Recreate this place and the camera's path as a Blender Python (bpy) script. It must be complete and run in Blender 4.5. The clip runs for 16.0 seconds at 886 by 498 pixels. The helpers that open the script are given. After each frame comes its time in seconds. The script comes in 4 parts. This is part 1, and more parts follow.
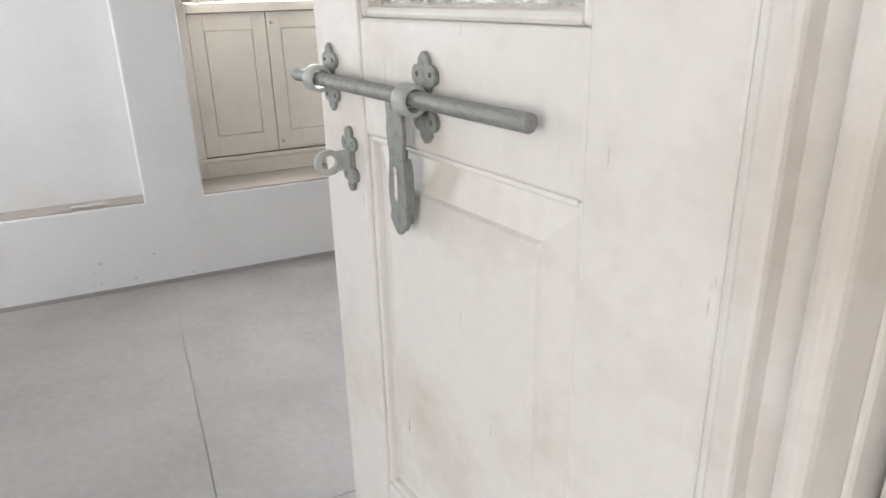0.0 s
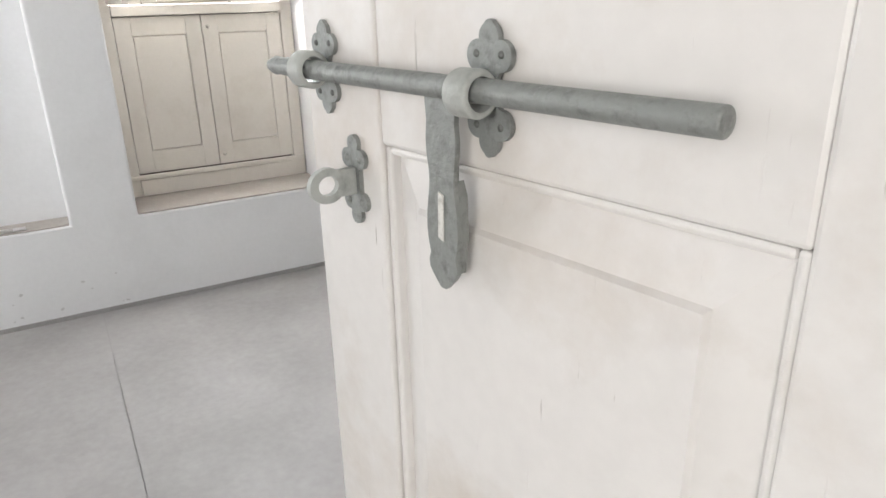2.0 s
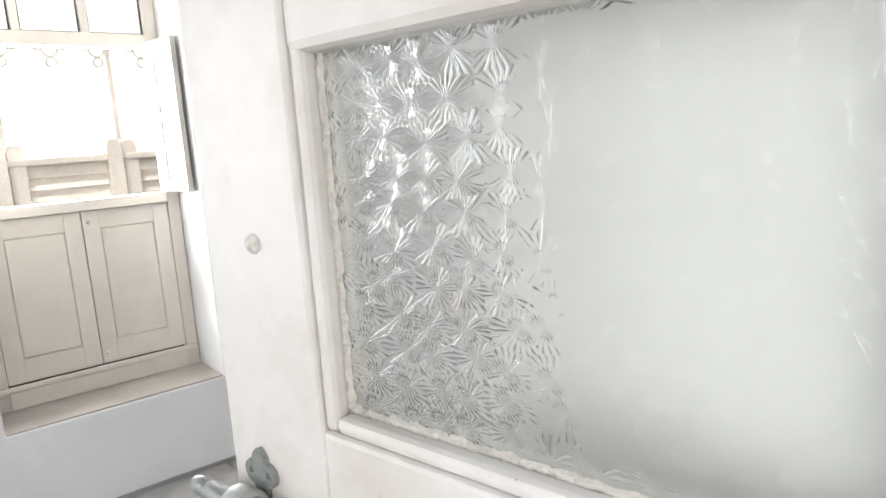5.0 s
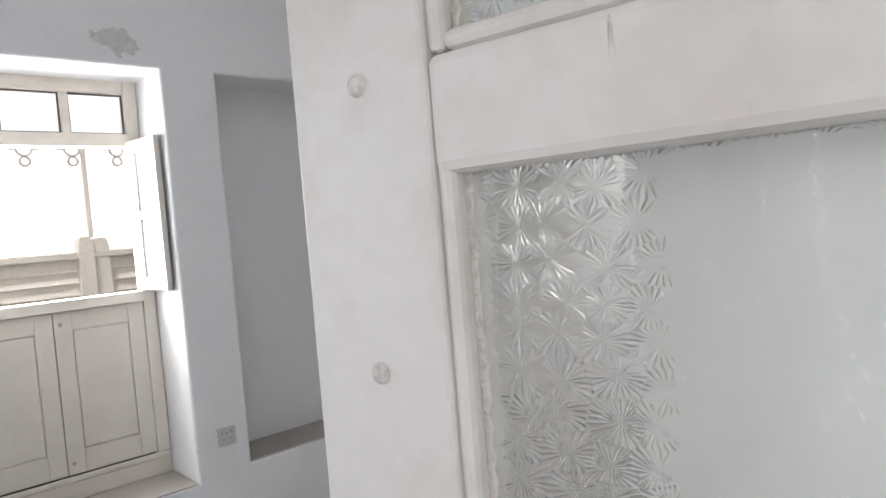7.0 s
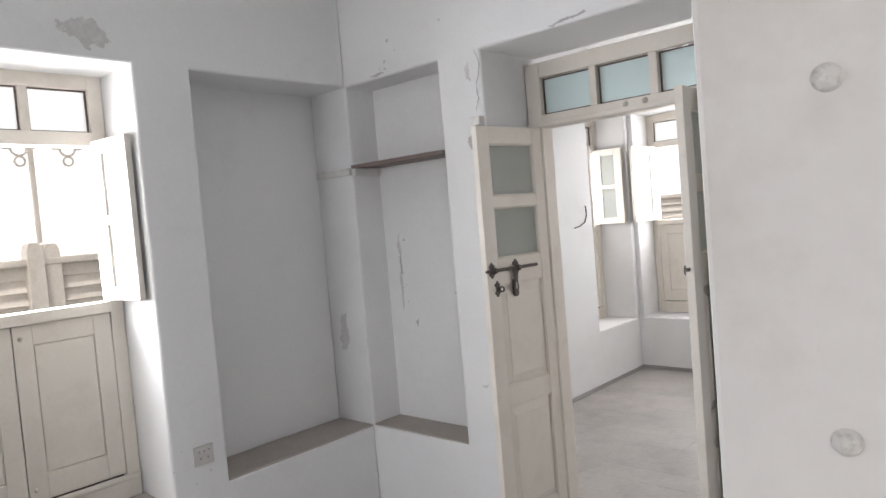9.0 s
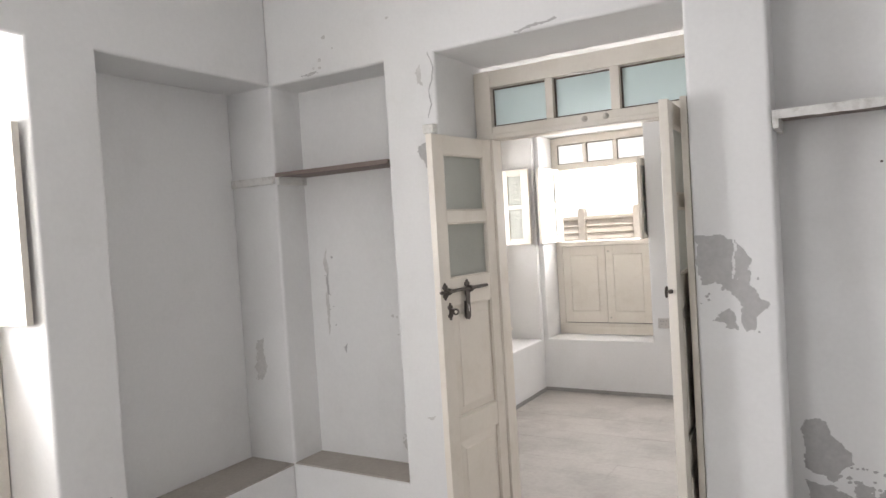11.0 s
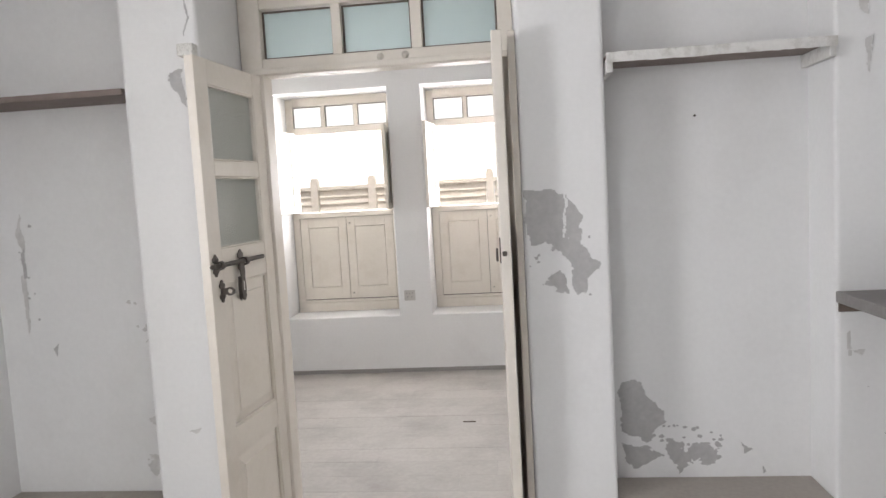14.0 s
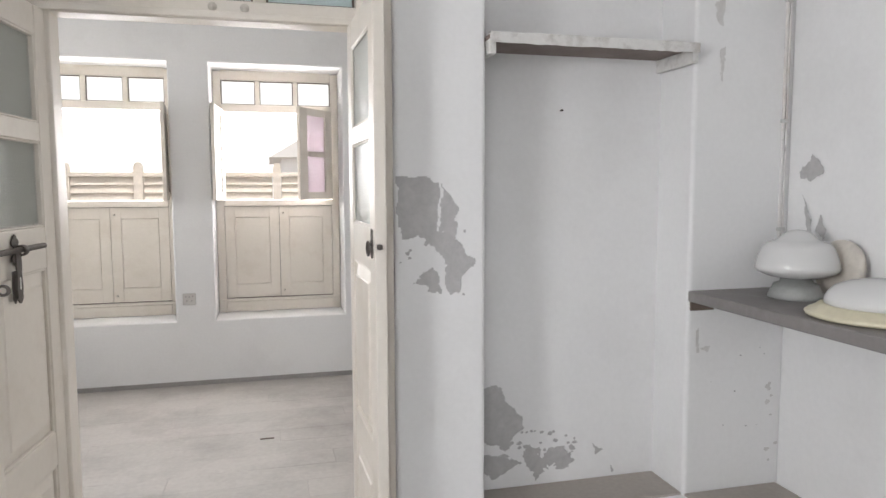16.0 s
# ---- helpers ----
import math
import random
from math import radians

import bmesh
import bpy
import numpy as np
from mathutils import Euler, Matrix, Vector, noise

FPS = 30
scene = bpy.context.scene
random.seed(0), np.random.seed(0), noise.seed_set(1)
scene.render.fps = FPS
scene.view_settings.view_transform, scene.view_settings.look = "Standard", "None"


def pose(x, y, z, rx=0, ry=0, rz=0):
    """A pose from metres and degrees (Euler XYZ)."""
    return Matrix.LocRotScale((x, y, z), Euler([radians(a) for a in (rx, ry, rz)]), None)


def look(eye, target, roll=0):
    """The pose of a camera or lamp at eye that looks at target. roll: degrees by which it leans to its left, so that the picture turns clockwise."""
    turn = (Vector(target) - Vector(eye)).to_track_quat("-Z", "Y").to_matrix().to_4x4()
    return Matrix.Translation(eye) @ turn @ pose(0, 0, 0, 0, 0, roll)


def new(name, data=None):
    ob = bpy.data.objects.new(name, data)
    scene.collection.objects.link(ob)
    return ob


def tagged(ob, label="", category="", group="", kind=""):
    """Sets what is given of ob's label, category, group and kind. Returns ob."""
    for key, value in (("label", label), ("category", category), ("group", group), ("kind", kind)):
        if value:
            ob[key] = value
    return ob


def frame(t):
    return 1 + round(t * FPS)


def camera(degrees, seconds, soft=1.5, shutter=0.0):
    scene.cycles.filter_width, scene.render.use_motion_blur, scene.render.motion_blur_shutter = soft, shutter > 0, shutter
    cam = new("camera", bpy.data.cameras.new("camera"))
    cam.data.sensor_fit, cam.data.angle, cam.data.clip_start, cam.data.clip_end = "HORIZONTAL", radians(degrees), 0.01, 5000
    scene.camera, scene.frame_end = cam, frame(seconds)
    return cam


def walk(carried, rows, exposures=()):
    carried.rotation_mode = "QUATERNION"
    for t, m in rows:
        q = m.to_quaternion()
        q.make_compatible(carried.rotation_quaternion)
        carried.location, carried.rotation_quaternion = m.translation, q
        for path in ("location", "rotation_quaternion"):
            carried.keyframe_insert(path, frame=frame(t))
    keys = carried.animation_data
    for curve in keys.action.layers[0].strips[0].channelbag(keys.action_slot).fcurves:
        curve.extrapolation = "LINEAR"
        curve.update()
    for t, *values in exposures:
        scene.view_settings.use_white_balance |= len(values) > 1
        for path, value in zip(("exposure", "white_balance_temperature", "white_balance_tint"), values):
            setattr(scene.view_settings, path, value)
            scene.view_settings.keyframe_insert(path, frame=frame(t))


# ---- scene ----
cam = camera(66.2, 16.0)
EXPOSURES = ((0.0, -0.2, 6500, 11), (1.5, -0.1, 6500, 11), (3.0, -0.05, 6500, 10), (3.5, 0.1, 6450, 10), (4.7, 0.12, 6400, 10),
             (6.8, -0.42, 6250, 12), (8.2, -0.6, 6250, 13), (10.3, -0.34, 6700, 13), (13.0, -0.36, 6600, 13), (16.0, -0.36, 6500, 12))
PATH = [
    (0, (2.551, -2.771, 1.433), (0.848, -2.007, 0.714), -1.4),
    (0.5, (2.468, -2.751, 1.421), (0.767, -1.979, 0.705), -1.6),
    (1, (2.419, -2.743, 1.408), (0.724, -1.96, 0.692), -2.3),
    (1.5, (2.385, -2.748, 1.404), (0.705, -1.933, 0.687), -2.4),
    (2, (2.327, -2.761, 1.394), (0.694, -1.841, 0.695), -1.4),
    (2.5, (2.277, -2.77, 1.425), (0.688, -1.741, 0.779), -1.7),
    (3, (2.252, -2.764, 1.458), (0.678, -1.663, 0.903), -1.5),
    (3.5, (2.244, -2.75, 1.494), (0.672, -1.609, 1.017), -1.9),
    (4, (2.24, -2.739, 1.522), (0.68, -1.562, 1.097), -2.6),
    (4.5, (2.229, -2.735, 1.552), (0.68, -1.52, 1.199), -2.7),
    (4.7, (2.222, -2.731, 1.576), (0.681, -1.507, 1.222), -3.3),
    (6.8, (2.144, -2.782, 1.603), (0.665, -1.44, 1.505), -4.6),
    (7, (2.123, -2.793, 1.61), (0.651, -1.442, 1.527), -4.7),
    (7.5, (2.058, -2.822, 1.625), (0.607, -1.448, 1.544), -5.4),
    (8, (1.988, -2.861, 1.628), (0.582, -1.441, 1.548), -5.2),
    (8.2, (1.973, -2.904, 1.637), (0.59, -1.461, 1.55), -5.1),
    (10.3, (1.593, -2.907, 1.649), (0.364, -1.331, 1.572), -3.7),
    (10.5, (1.542, -2.904, 1.655), (0.368, -1.287, 1.579), -3.7),
    (11, (1.409, -2.907, 1.646), (0.387, -1.189, 1.587), -3.5),
    (11.5, (1.261, -2.906, 1.651), (0.438, -1.084, 1.582), -4.3),
    (12, (1.169, -2.878, 1.629), (0.463, -1.01, 1.517), -3.4),
    (12.5, (1.096, -2.783, 1.598), (0.516, -0.874, 1.466), -3.2),
    (13, (1.021, -2.676, 1.598), (0.583, -0.728, 1.478), -3.8),
    (13.5, (0.961, -2.592, 1.595), (0.633, -0.624, 1.466), -3.5),
    (14, (0.904, -2.542, 1.582), (0.694, -0.56, 1.41), -3.2),
    (14.5, (0.772, -2.501, 1.576), (0.684, -0.512, 1.383), -1.5),
    (15, (0.654, -2.455, 1.569), (0.752, -0.466, 1.387), -2.7),
    (15.5, (0.611, -2.37, 1.566), (0.954, -0.408, 1.385), -0.5),
    (16, (0.596, -2.242, 1.534), (1.086, -0.311, 1.355), -0.2),
]
walk(cam, [(t, look(e, g, r)) for t, e, g, r in PATH], EXPOSURES)

# ---- world, sun and large lights ----
world = bpy.data.worlds.new("world")
scene.world = world
world.use_nodes = True
wn = world.node_tree
sky = wn.nodes.new("ShaderNodeTexSky")
sky.sky_type = "NISHITA"
sky.sun_disc = False
sky.sun_elevation = radians(58)
sky.sun_rotation = radians(150)
sky.dust_density = 3.0
wn.links.new(sky.outputs[0], wn.nodes["Background"].inputs[0])
wn.nodes["Background"].inputs[1].default_value = 0.15

sun_data = bpy.data.lights.new("sun", "SUN")
sun_data.energy = 4.0
sun_data.angle = radians(0.6)
sun_data.color = (1.0, 0.95, 0.86)
sun = new("sun", sun_data)
sun.matrix_world = look((0, 0, 30), (-0.45 * 17, 0.78 * 17, 0.0))


def window_light(name, x, y, z, target, w, h, watts, color=(1, 1, 1)):
    data = bpy.data.lights.new(name, "AREA")
    data.shape, data.size, data.size_y, data.energy, data.color = "RECTANGLE", w, h, watts, color
    ob = new(name, data)
    ob.matrix_world = look((x, y, z), target)
    return ob


window_light("window_light_west", -1.52, -2.03, 1.75, (0, -2.03, 1.6), 0.8, 0.7, 66, (0.97, 0.985, 1.0))
window_light("window_light_north_a", -0.63, 3.74, 1.78, (-0.63, 2, 1.6), 0.8, 0.7, 42)
window_light("window_light_north_b", 0.67, 3.74, 1.78, (0.67, 2, 1.6), 0.8, 0.7, 42)
window_light("window_light_gallery_west", -1.62, 2.88, 1.78, (0, 2.88, 1.6), 0.6, 0.7, 9)
# added fill lamp in an unseen east opening, brightens the gallery
window_light("fill_light_gallery_east", 2.5, 1.3, 1.55, (0.6, 1.5, 1.2), 1.1, 1.5, 12, (1.0, 0.985, 0.96))
window_light("window_light_lobby", 4.0, -5.0, 1.75, (2.2, -2.5, 1.4), 1.0, 1.4, 47, (1.0, 0.965, 0.91))
window_light("window_light_south", -0.5, -4.66, 1.65, (-0.75, -2, 1.2), 1.1, 1.4, 36, (0.97, 0.985, 1.0))
HAZE = 2.0


# ---- materials ----
def srgb(h):
    c = [int(h[i:i + 2], 16) / 255 for i in (0, 2, 4)]
    return tuple(v / 12.92 if v <= 0.04045 else ((v + 0.055) / 1.055) ** 2.4 for v in c) + (1,)


def material(name, color, rough=0.6, metal=0.0, dirt=None, dirt_amount=0.5, dirt_scale=3.0, fine=60.0, bump=0.15,
             bump_scale=25.0, big_bump=0.0, random_tone=0.0, transmission=0.0, spec=0.5, dirt_edge=(0.5, 0.75), grain=0.05, cracks=0.0):
    """Paint or plaster with large stains, fine grain and relief."""
    m = bpy.data.materials.new(name)
    m.use_nodes = True
    nt = m.node_tree
    N, Lk = nt.nodes, nt.links
    b = N["Principled BSDF"]
    b.inputs["Roughness"].default_value = rough
    b.inputs["Metallic"].default_value = metal
    b.inputs["Transmission Weight"].default_value = transmission
    b.inputs["Specular IOR Level"].default_value = spec
    geo = N.new("ShaderNodeNewGeometry")
    pos = geo.outputs["Position"]
    n1 = N.new("ShaderNodeTexNoise")
    n1.inputs["Scale"].default_value = dirt_scale
    n1.inputs["Detail"].default_value = 8
    n1.inputs["Roughness"].default_value = 0.62
    Lk.new(pos, n1.inputs["Vector"])
    r1 = N.new("ShaderNodeMapRange")
    r1.inputs[1].default_value, r1.inputs[2].default_value = dirt_edge
    r1.inputs[3].default_value, r1.inputs[4].default_value = 0, dirt_amount
    Lk.new(n1.outputs["Fac"], r1.inputs[0])
    mix = N.new("ShaderNodeMix")
    mix.data_type = "RGBA"
    mix.inputs[6].default_value = color
    mix.inputs[7].default_value = dirt or tuple(c * 0.7 for c in color[:3]) + (1,)
    Lk.new(r1.outputs[0], mix.inputs[0])
    n2 = N.new("ShaderNodeTexNoise")
    n2.inputs["Scale"].default_value = fine
    n2.inputs["Detail"].default_value = 5
    Lk.new(pos, n2.inputs["Vector"])
    r2 = N.new("ShaderNodeMapRange")
    r2.inputs[1].default_value, r2.inputs[2].default_value = 0.3, 0.7
    r2.inputs[3].default_value, r2.inputs[4].default_value = 1 - grain, 1 + grain
    Lk.new(n2.outputs["Fac"], r2.inputs[0])
    hsv = N.new("ShaderNodeHueSaturation")
    Lk.new(mix.outputs[2], hsv.inputs["Color"])
    if random_tone:
        oi = N.new("ShaderNodeObjectInfo")
        r3 = N.new("ShaderNodeMapRange")
        r3.inputs[3].default_value, r3.inputs[4].default_value = 1 - random_tone, 1 + random_tone
        Lk.new(oi.outputs["Random"], r3.inputs[0])
        mu = N.new("ShaderNodeMath")
        mu.operation = "MULTIPLY"
        Lk.new(r2.outputs[0], mu.inputs[0])
        Lk.new(r3.outputs[0], mu.inputs[1])
        Lk.new(mu.outputs[0], hsv.inputs["Value"])
    else:
        Lk.new(r2.outputs[0], hsv.inputs["Value"])
    Lk.new(hsv.outputs[0], b.inputs["Base Color"])
    n3 = N.new("ShaderNodeTexNoise")
    n3.inputs["Scale"].default_value = bump_scale
    n3.inputs["Detail"].default_value = 6
    Lk.new(pos, n3.inputs["Vector"])
    bp = N.new("ShaderNodeBump")
    bp.inputs["Strength"].default_value = bump
    bp.inputs["Distance"].default_value = 0.004
    Lk.new(n3.outputs["Fac"], bp.inputs["Height"])
    last = bp
    if big_bump:
        n4 = N.new("ShaderNodeTexNoise")
        n4.inputs["Scale"].default_value = 2.3
        n4.inputs["Detail"].default_value = 2
        Lk.new(pos, n4.inputs["Vector"])
        b2 = N.new("ShaderNodeBump")
        b2.inputs["Strength"].default_value = big_bump
        b2.inputs["Distance"].default_value = 0.03
        Lk.new(n4.outputs["Fac"], b2.inputs["Height"])
        Lk.new(bp.outputs[0], b2.inputs["Normal"])
        last = b2
    if cracks:
        # upright hairline cracks and chips in old paint
        sv = N.new("ShaderNodeVectorMath")
        sv.operation = "MULTIPLY"
        sv.inputs[1].default_value = (160, 160, 14)
        Lk.new(pos, sv.inputs[0])
        n5 = N.new("ShaderNodeTexNoise")
        n5.inputs["Scale"].default_value = 1.0
        n5.inputs["Detail"].default_value = 4
        Lk.new(sv.outputs[0], n5.inputs["Vector"])
        r5 = N.new("ShaderNodeMapRange")
        r5.inputs[1].default_value, r5.inputs[2].default_value = 0.69, 0.75
        Lk.new(n5.outputs["Fac"], r5.inputs[0])
        b5 = N.new("ShaderNodeBump")
        b5.invert = True
        b5.inputs["Strength"].default_value = cracks
        b5.inputs["Distance"].default_value = 0.0015
        Lk.new(r5.outputs[0], b5.inputs["Height"])
        grime = N.new("ShaderNodeMix")
        grime.data_type = "RGBA"
        grime.inputs[7].default_value = tuple(c * 0.45 for c in (dirt or color)[:3]) + (1,)
        n6 = N.new("ShaderNodeTexNoise")
        n6.inputs["Scale"].default_value = 7.0
        Lk.new(pos, n6.inputs["Vector"])
        r6 = N.new("ShaderNodeMapRange")
        r6.inputs[1].default_value, r6.inputs[2].default_value = 0.48, 0.62
        Lk.new(n6.outputs["Fac"], r6.inputs[0])
        both = N.new("ShaderNodeMath")
        both.operation = "MULTIPLY"
        Lk.new(r5.outputs[0], both.inputs[0])
        Lk.new(r6.outputs[0], both.inputs[1])
        Lk.new(both.outputs[0], grime.inputs[0])
        Lk.new(hsv.outputs[0], grime.inputs[6])
        Lk.new(grime.outputs[2], b.inputs["Base Color"])
        Lk.new(last.outputs[0], b5.inputs["Normal"])
        last = b5
    Lk.new(last.outputs[0], b.inputs["Normal"])
    return m


M_PLASTER = material("limewashed_plaster", (0.80, 0.80, 0.80, 1), 0.85, dirt=(0.62, 0.61, 0.60, 1), dirt_amount=0.35, dirt_scale=1.7,
                     bump=0.04, bump_scale=9, big_bump=0.22, spec=0.25, grain=0.015)
M_CEIL = material("ceiling_plaster", (0.74, 0.74, 0.73, 1), 0.9, dirt_amount=0.2, big_bump=0.2, spec=0.2)
M_PATCH = material("bare_cement_patch", (0.455, 0.45, 0.45, 1), 0.9, dirt=(0.54, 0.535, 0.53, 1), dirt_amount=0.6, dirt_scale=18, bump=0.5, bump_scale=60, spec=0.2)
M_STAIN = material("faint_cement_patch", (0.60, 0.59, 0.58, 1), 0.9, dirt=(0.72, 0.71, 0.70, 1), dirt_amount=0.9, dirt_scale=25, bump=0.3, bump_scale=60, spec=0.2)
M_FLOOR = material("worn_cement_floor", (0.34, 0.327, 0.318, 1), 0.55, dirt=(0.21, 0.20, 0.19, 1), dirt_amount=0.6, dirt_scale=1.6,
                   fine=30, bump=0.2, bump_scale=40, random_tone=0.03, spec=0.4, dirt_edge=(0.42, 0.72))
M_BOARD = material("pale_worn_floor_boards", (0.44, 0.415, 0.39, 1), 0.6, dirt=(0.24, 0.215, 0.20, 1), dirt_amount=0.8, dirt_scale=1.5,
                   fine=35, bump=0.3, bump_scale=30, random_tone=0.04, dirt_edge=(0.45, 0.75))
M_LEDGE = material("dusty_cement_ledge", (0.42, 0.385, 0.35, 1), 0.85, dirt=(0.52, 0.49, 0.46, 1), dirt_amount=0.5, dirt_scale=5, bump=0.3, spec=0.2)
M_SKIRT = material("grey_cement_skirting", (0.33, 0.32, 0.31, 1), 0.85, dirt_amount=0.4, bump=0.4)
M_CREAM = material("cream_gloss_paint", (0.77, 0.72, 0.65, 1), 0.42, dirt=(0.60, 0.53, 0.44, 1), dirt_amount=0.4, dirt_scale=6, bump=0.08, bump_scale=45, grain=0.015)
M_WHITE = material("off_white_gloss_paint", (0.77, 0.755, 0.74, 1), 0.42, dirt=(0.53, 0.46, 0.385, 1), dirt_amount=0.65, dirt_scale=5, bump=0.12,
                   bump_scale=55, big_bump=0.05, cracks=0.35, grain=0.02, dirt_edge=(0.46, 0.72))
M_PUTTY = material("crumbling_putty", (0.68, 0.66, 0.62, 1), 0.9, dirt=(0.40, 0.38, 0.34, 1), dirt_amount=0.8, dirt_scale=60, bump=0.9, bump_scale=120)
M_IRON = material("grey_painted_iron", (0.29, 0.305, 0.295, 1), 0.5, 0.35, dirt=(0.15, 0.155, 0.15, 1), dirt_amount=0.6, dirt_scale=95, dirt_edge=(0.5, 0.66), fine=150, bump=0.5, bump_scale=130)
M_DARKIRON = material("dark_brown_iron", (0.10, 0.085, 0.075, 1), 0.55, 0.4, dirt=(0.05, 0.045, 0.04, 1), dirt_amount=0.8, dirt_scale=40, bump=0.4, bump_scale=120)
M_WORN = material("bright_worn_metal", (0.62, 0.62, 0.60, 1), 0.4, 0.5, dirt_amount=0.5, dirt_scale=70, bump=0.3, bump_scale=120)
M_SCREWDARK = material("dull_grey_screw", (0.16, 0.165, 0.16, 1), 0.55, 0.4, dirt_amount=0.6, dirt_scale=90, bump=0.4, bump_scale=150)
M_RING = material("worn_grey_iron", (0.46, 0.48, 0.46, 1), 0.5, 0.2, dirt=(0.25, 0.26, 0.25, 1), dirt_amount=0.8, dirt_scale=50, bump=0.4, bump_scale=120)
M_SCREW = material("painted_screw", (0.70, 0.69, 0.66, 1), 0.5, 0.0, dirt=(0.25, 0.23, 0.2, 1), dirt_amount=0.7, dirt_scale=140, bump=0.4, bump_scale=150)
# dark timber; also colours the strip for the shaded gap below the slab
M_DARKEDGE = material("dark_timber_and_gap_shade", (0.13, 0.10, 0.08, 1), 0.7, dirt_amount=0.5, dirt_scale=10, bump=0.4)
M_SHELFUNDER = material("brown_shelf_timber", (0.21, 0.165, 0.15, 1), 0.7, dirt=(0.33, 0.28, 0.26, 1), dirt_amount=0.6, dirt_scale=8, bump=0.4)
M_SHELF = material("peeling_white_shelf_paint", (0.70, 0.69, 0.67, 1), 0.7, dirt=(0.36, 0.33, 0.30, 1), dirt_amount=0.9, dirt_scale=22, bump=0.6, bump_scale=50)
M_SLAB = material("dark_stone_slab", (0.22, 0.205, 0.20, 1), 0.55, dirt=(0.34, 0.32, 0.31, 1), dirt_amount=0.6, dirt_scale=9, bump=0.3, bump_scale=60)
M_OPAL = material("white_opal_glass", (0.66, 0.66, 0.655, 1), 0.12, dirt_amount=0.05, bump=0.0, spec=0.6, grain=0.003)
M_CREAMPLASTIC = material("cream_plastic", (0.68, 0.63, 0.47, 1), 0.4, dirt_amount=0.2, bump=0.03)
M_GREYGLASS = material("cloudy_glass_base", (0.62, 0.63, 0.62, 1), 0.2, dirt_amount=0.3, dirt_scale=20, bump=0.05, transmission=0.55)
M_BEIGE = material("beige_enamel", (0.62, 0.58, 0.52, 1), 0.45, dirt=(0.4, 0.37, 0.33, 1), dirt_amount=0.6, dirt_scale=12, bump=0.1)
M_SOCKET = material("grey_plastic_socket", (0.55, 0.53, 0.51, 1), 0.4, dirt_amount=0.3, dirt_scale=30, bump=0.05)
M_TEAK = material("weathered_white_timber", (0.66, 0.62, 0.56, 1), 0.7, dirt=(0.5, 0.44, 0.37, 1), dirt_amount=0.5, dirt_scale=7, bump=0.3, random_tone=0.04)
M_GROUND = material("dusty_ground", (0.34, 0.30, 0.25, 1), 0.95, dirt_amount=0.5, dirt_scale=0.2, bump=0.2)
M_ROOF = material("pale_tin_roof", (0.66, 0.65, 0.64, 1), 0.6, dirt_amount=0.4, dirt_scale=0.8, bump=0.1)


def star_glass(name, tint, scale=34.0, strength=0.8, rough=0.28, transmission=0.45, rays=17.0, scatter=0.62):
    """Pressed glass with rows of starbursts."""
    m = bpy.data.materials.new(name)
    m.use_nodes = True
    nt = m.node_tree
    N, Lk = nt.nodes, nt.links
    b = N["Principled BSDF"]
    b.inputs["Base Color"].default_value = tint
    b.inputs["Roughness"].default_value = rough
    b.inputs["Transmission Weight"].default_value = transmission
    b.inputs["IOR"].default_value = 1.45
    tc = N.new("ShaderNodeTexCoord")
    sc = N.new("ShaderNodeVectorMath")
    sc.operation = "MULTIPLY"
    sc.inputs[1].default_value = (scale * 0.8, 0.0, scale)
    Lk.new(tc.outputs["Object"], sc.inputs[0])
    sw = N.new("ShaderNodeSeparateXYZ")
    Lk.new(sc.outputs[0], sw.inputs[0])
    cb = N.new("ShaderNodeCombineXYZ")
    Lk.new(sw.outputs[0], cb.inputs[0])
    Lk.new(sw.outputs[2], cb.inputs[1])
    vo = N.new("ShaderNodeTexVoronoi")
    vo.voronoi_dimensions = "2D"
    vo.inputs["Scale"].default_value = 1.0
    vo.inputs["Randomness"].default_value = scatter
    Lk.new(cb.outputs[0], vo.inputs["Vector"])
    su = N.new("ShaderNodeVectorMath")
    su.operation = "SUBTRACT"
    Lk.new(cb.outputs[0], su.inputs[0])
    Lk.new(vo.outputs["Position"], su.inputs[1])
    sp = N.new("ShaderNodeSeparateXYZ")
    Lk.new(su.outputs[0], sp.inputs[0])
    at = N.new("ShaderNodeMath")
    at.operation = "ARCTAN2"
    Lk.new(sp.outputs[1], at.inputs[0])
    Lk.new(sp.outputs[0], at.inputs[1])
    mu = N.new("ShaderNodeMath")
    mu.operation = "MULTIPLY"
    mu.inputs[1].default_value = rays
    Lk.new(at.outputs[0], mu.inputs[0])
    si = N.new("ShaderNodeMath")
    si.operation = "SINE"
    Lk.new(mu.outputs[0], si.inputs[0])
    fall = N.new("ShaderNodeMapRange")
    fall.inputs[1].default_value, fall.inputs[2].default_value = 0.03, 0.22
    fall.inputs[3].default_value, fall.inputs[4].default_value = 0.0, 1.0
    Lk.new(vo.outputs["Distance"], fall.inputs[0])
    h = N.new("ShaderNodeMath")
    h.operation = "MULTIPLY"
    Lk.new(si.outputs[0], h.inputs[0])
    Lk.new(fall.outputs[0], h.inputs[1])
    dome = N.new("ShaderNodeMath")
    dome.operation = "MULTIPLY_ADD"
    dome.inputs[1].default_value = 1.6
    Lk.new(vo.outputs["Distance"], dome.inputs[0])
    Lk.new(h.outputs[0], dome.inputs[2])
    bp = N.new("ShaderNodeBump")
    bp.inputs["Strength"].default_value = strength
    bp.inputs["Distance"].default_value = 0.0022
    Lk.new(dome.outputs[0], bp.inputs["Height"])
    Lk.new(bp.outputs[0], b.inputs["Normal"])
    return m


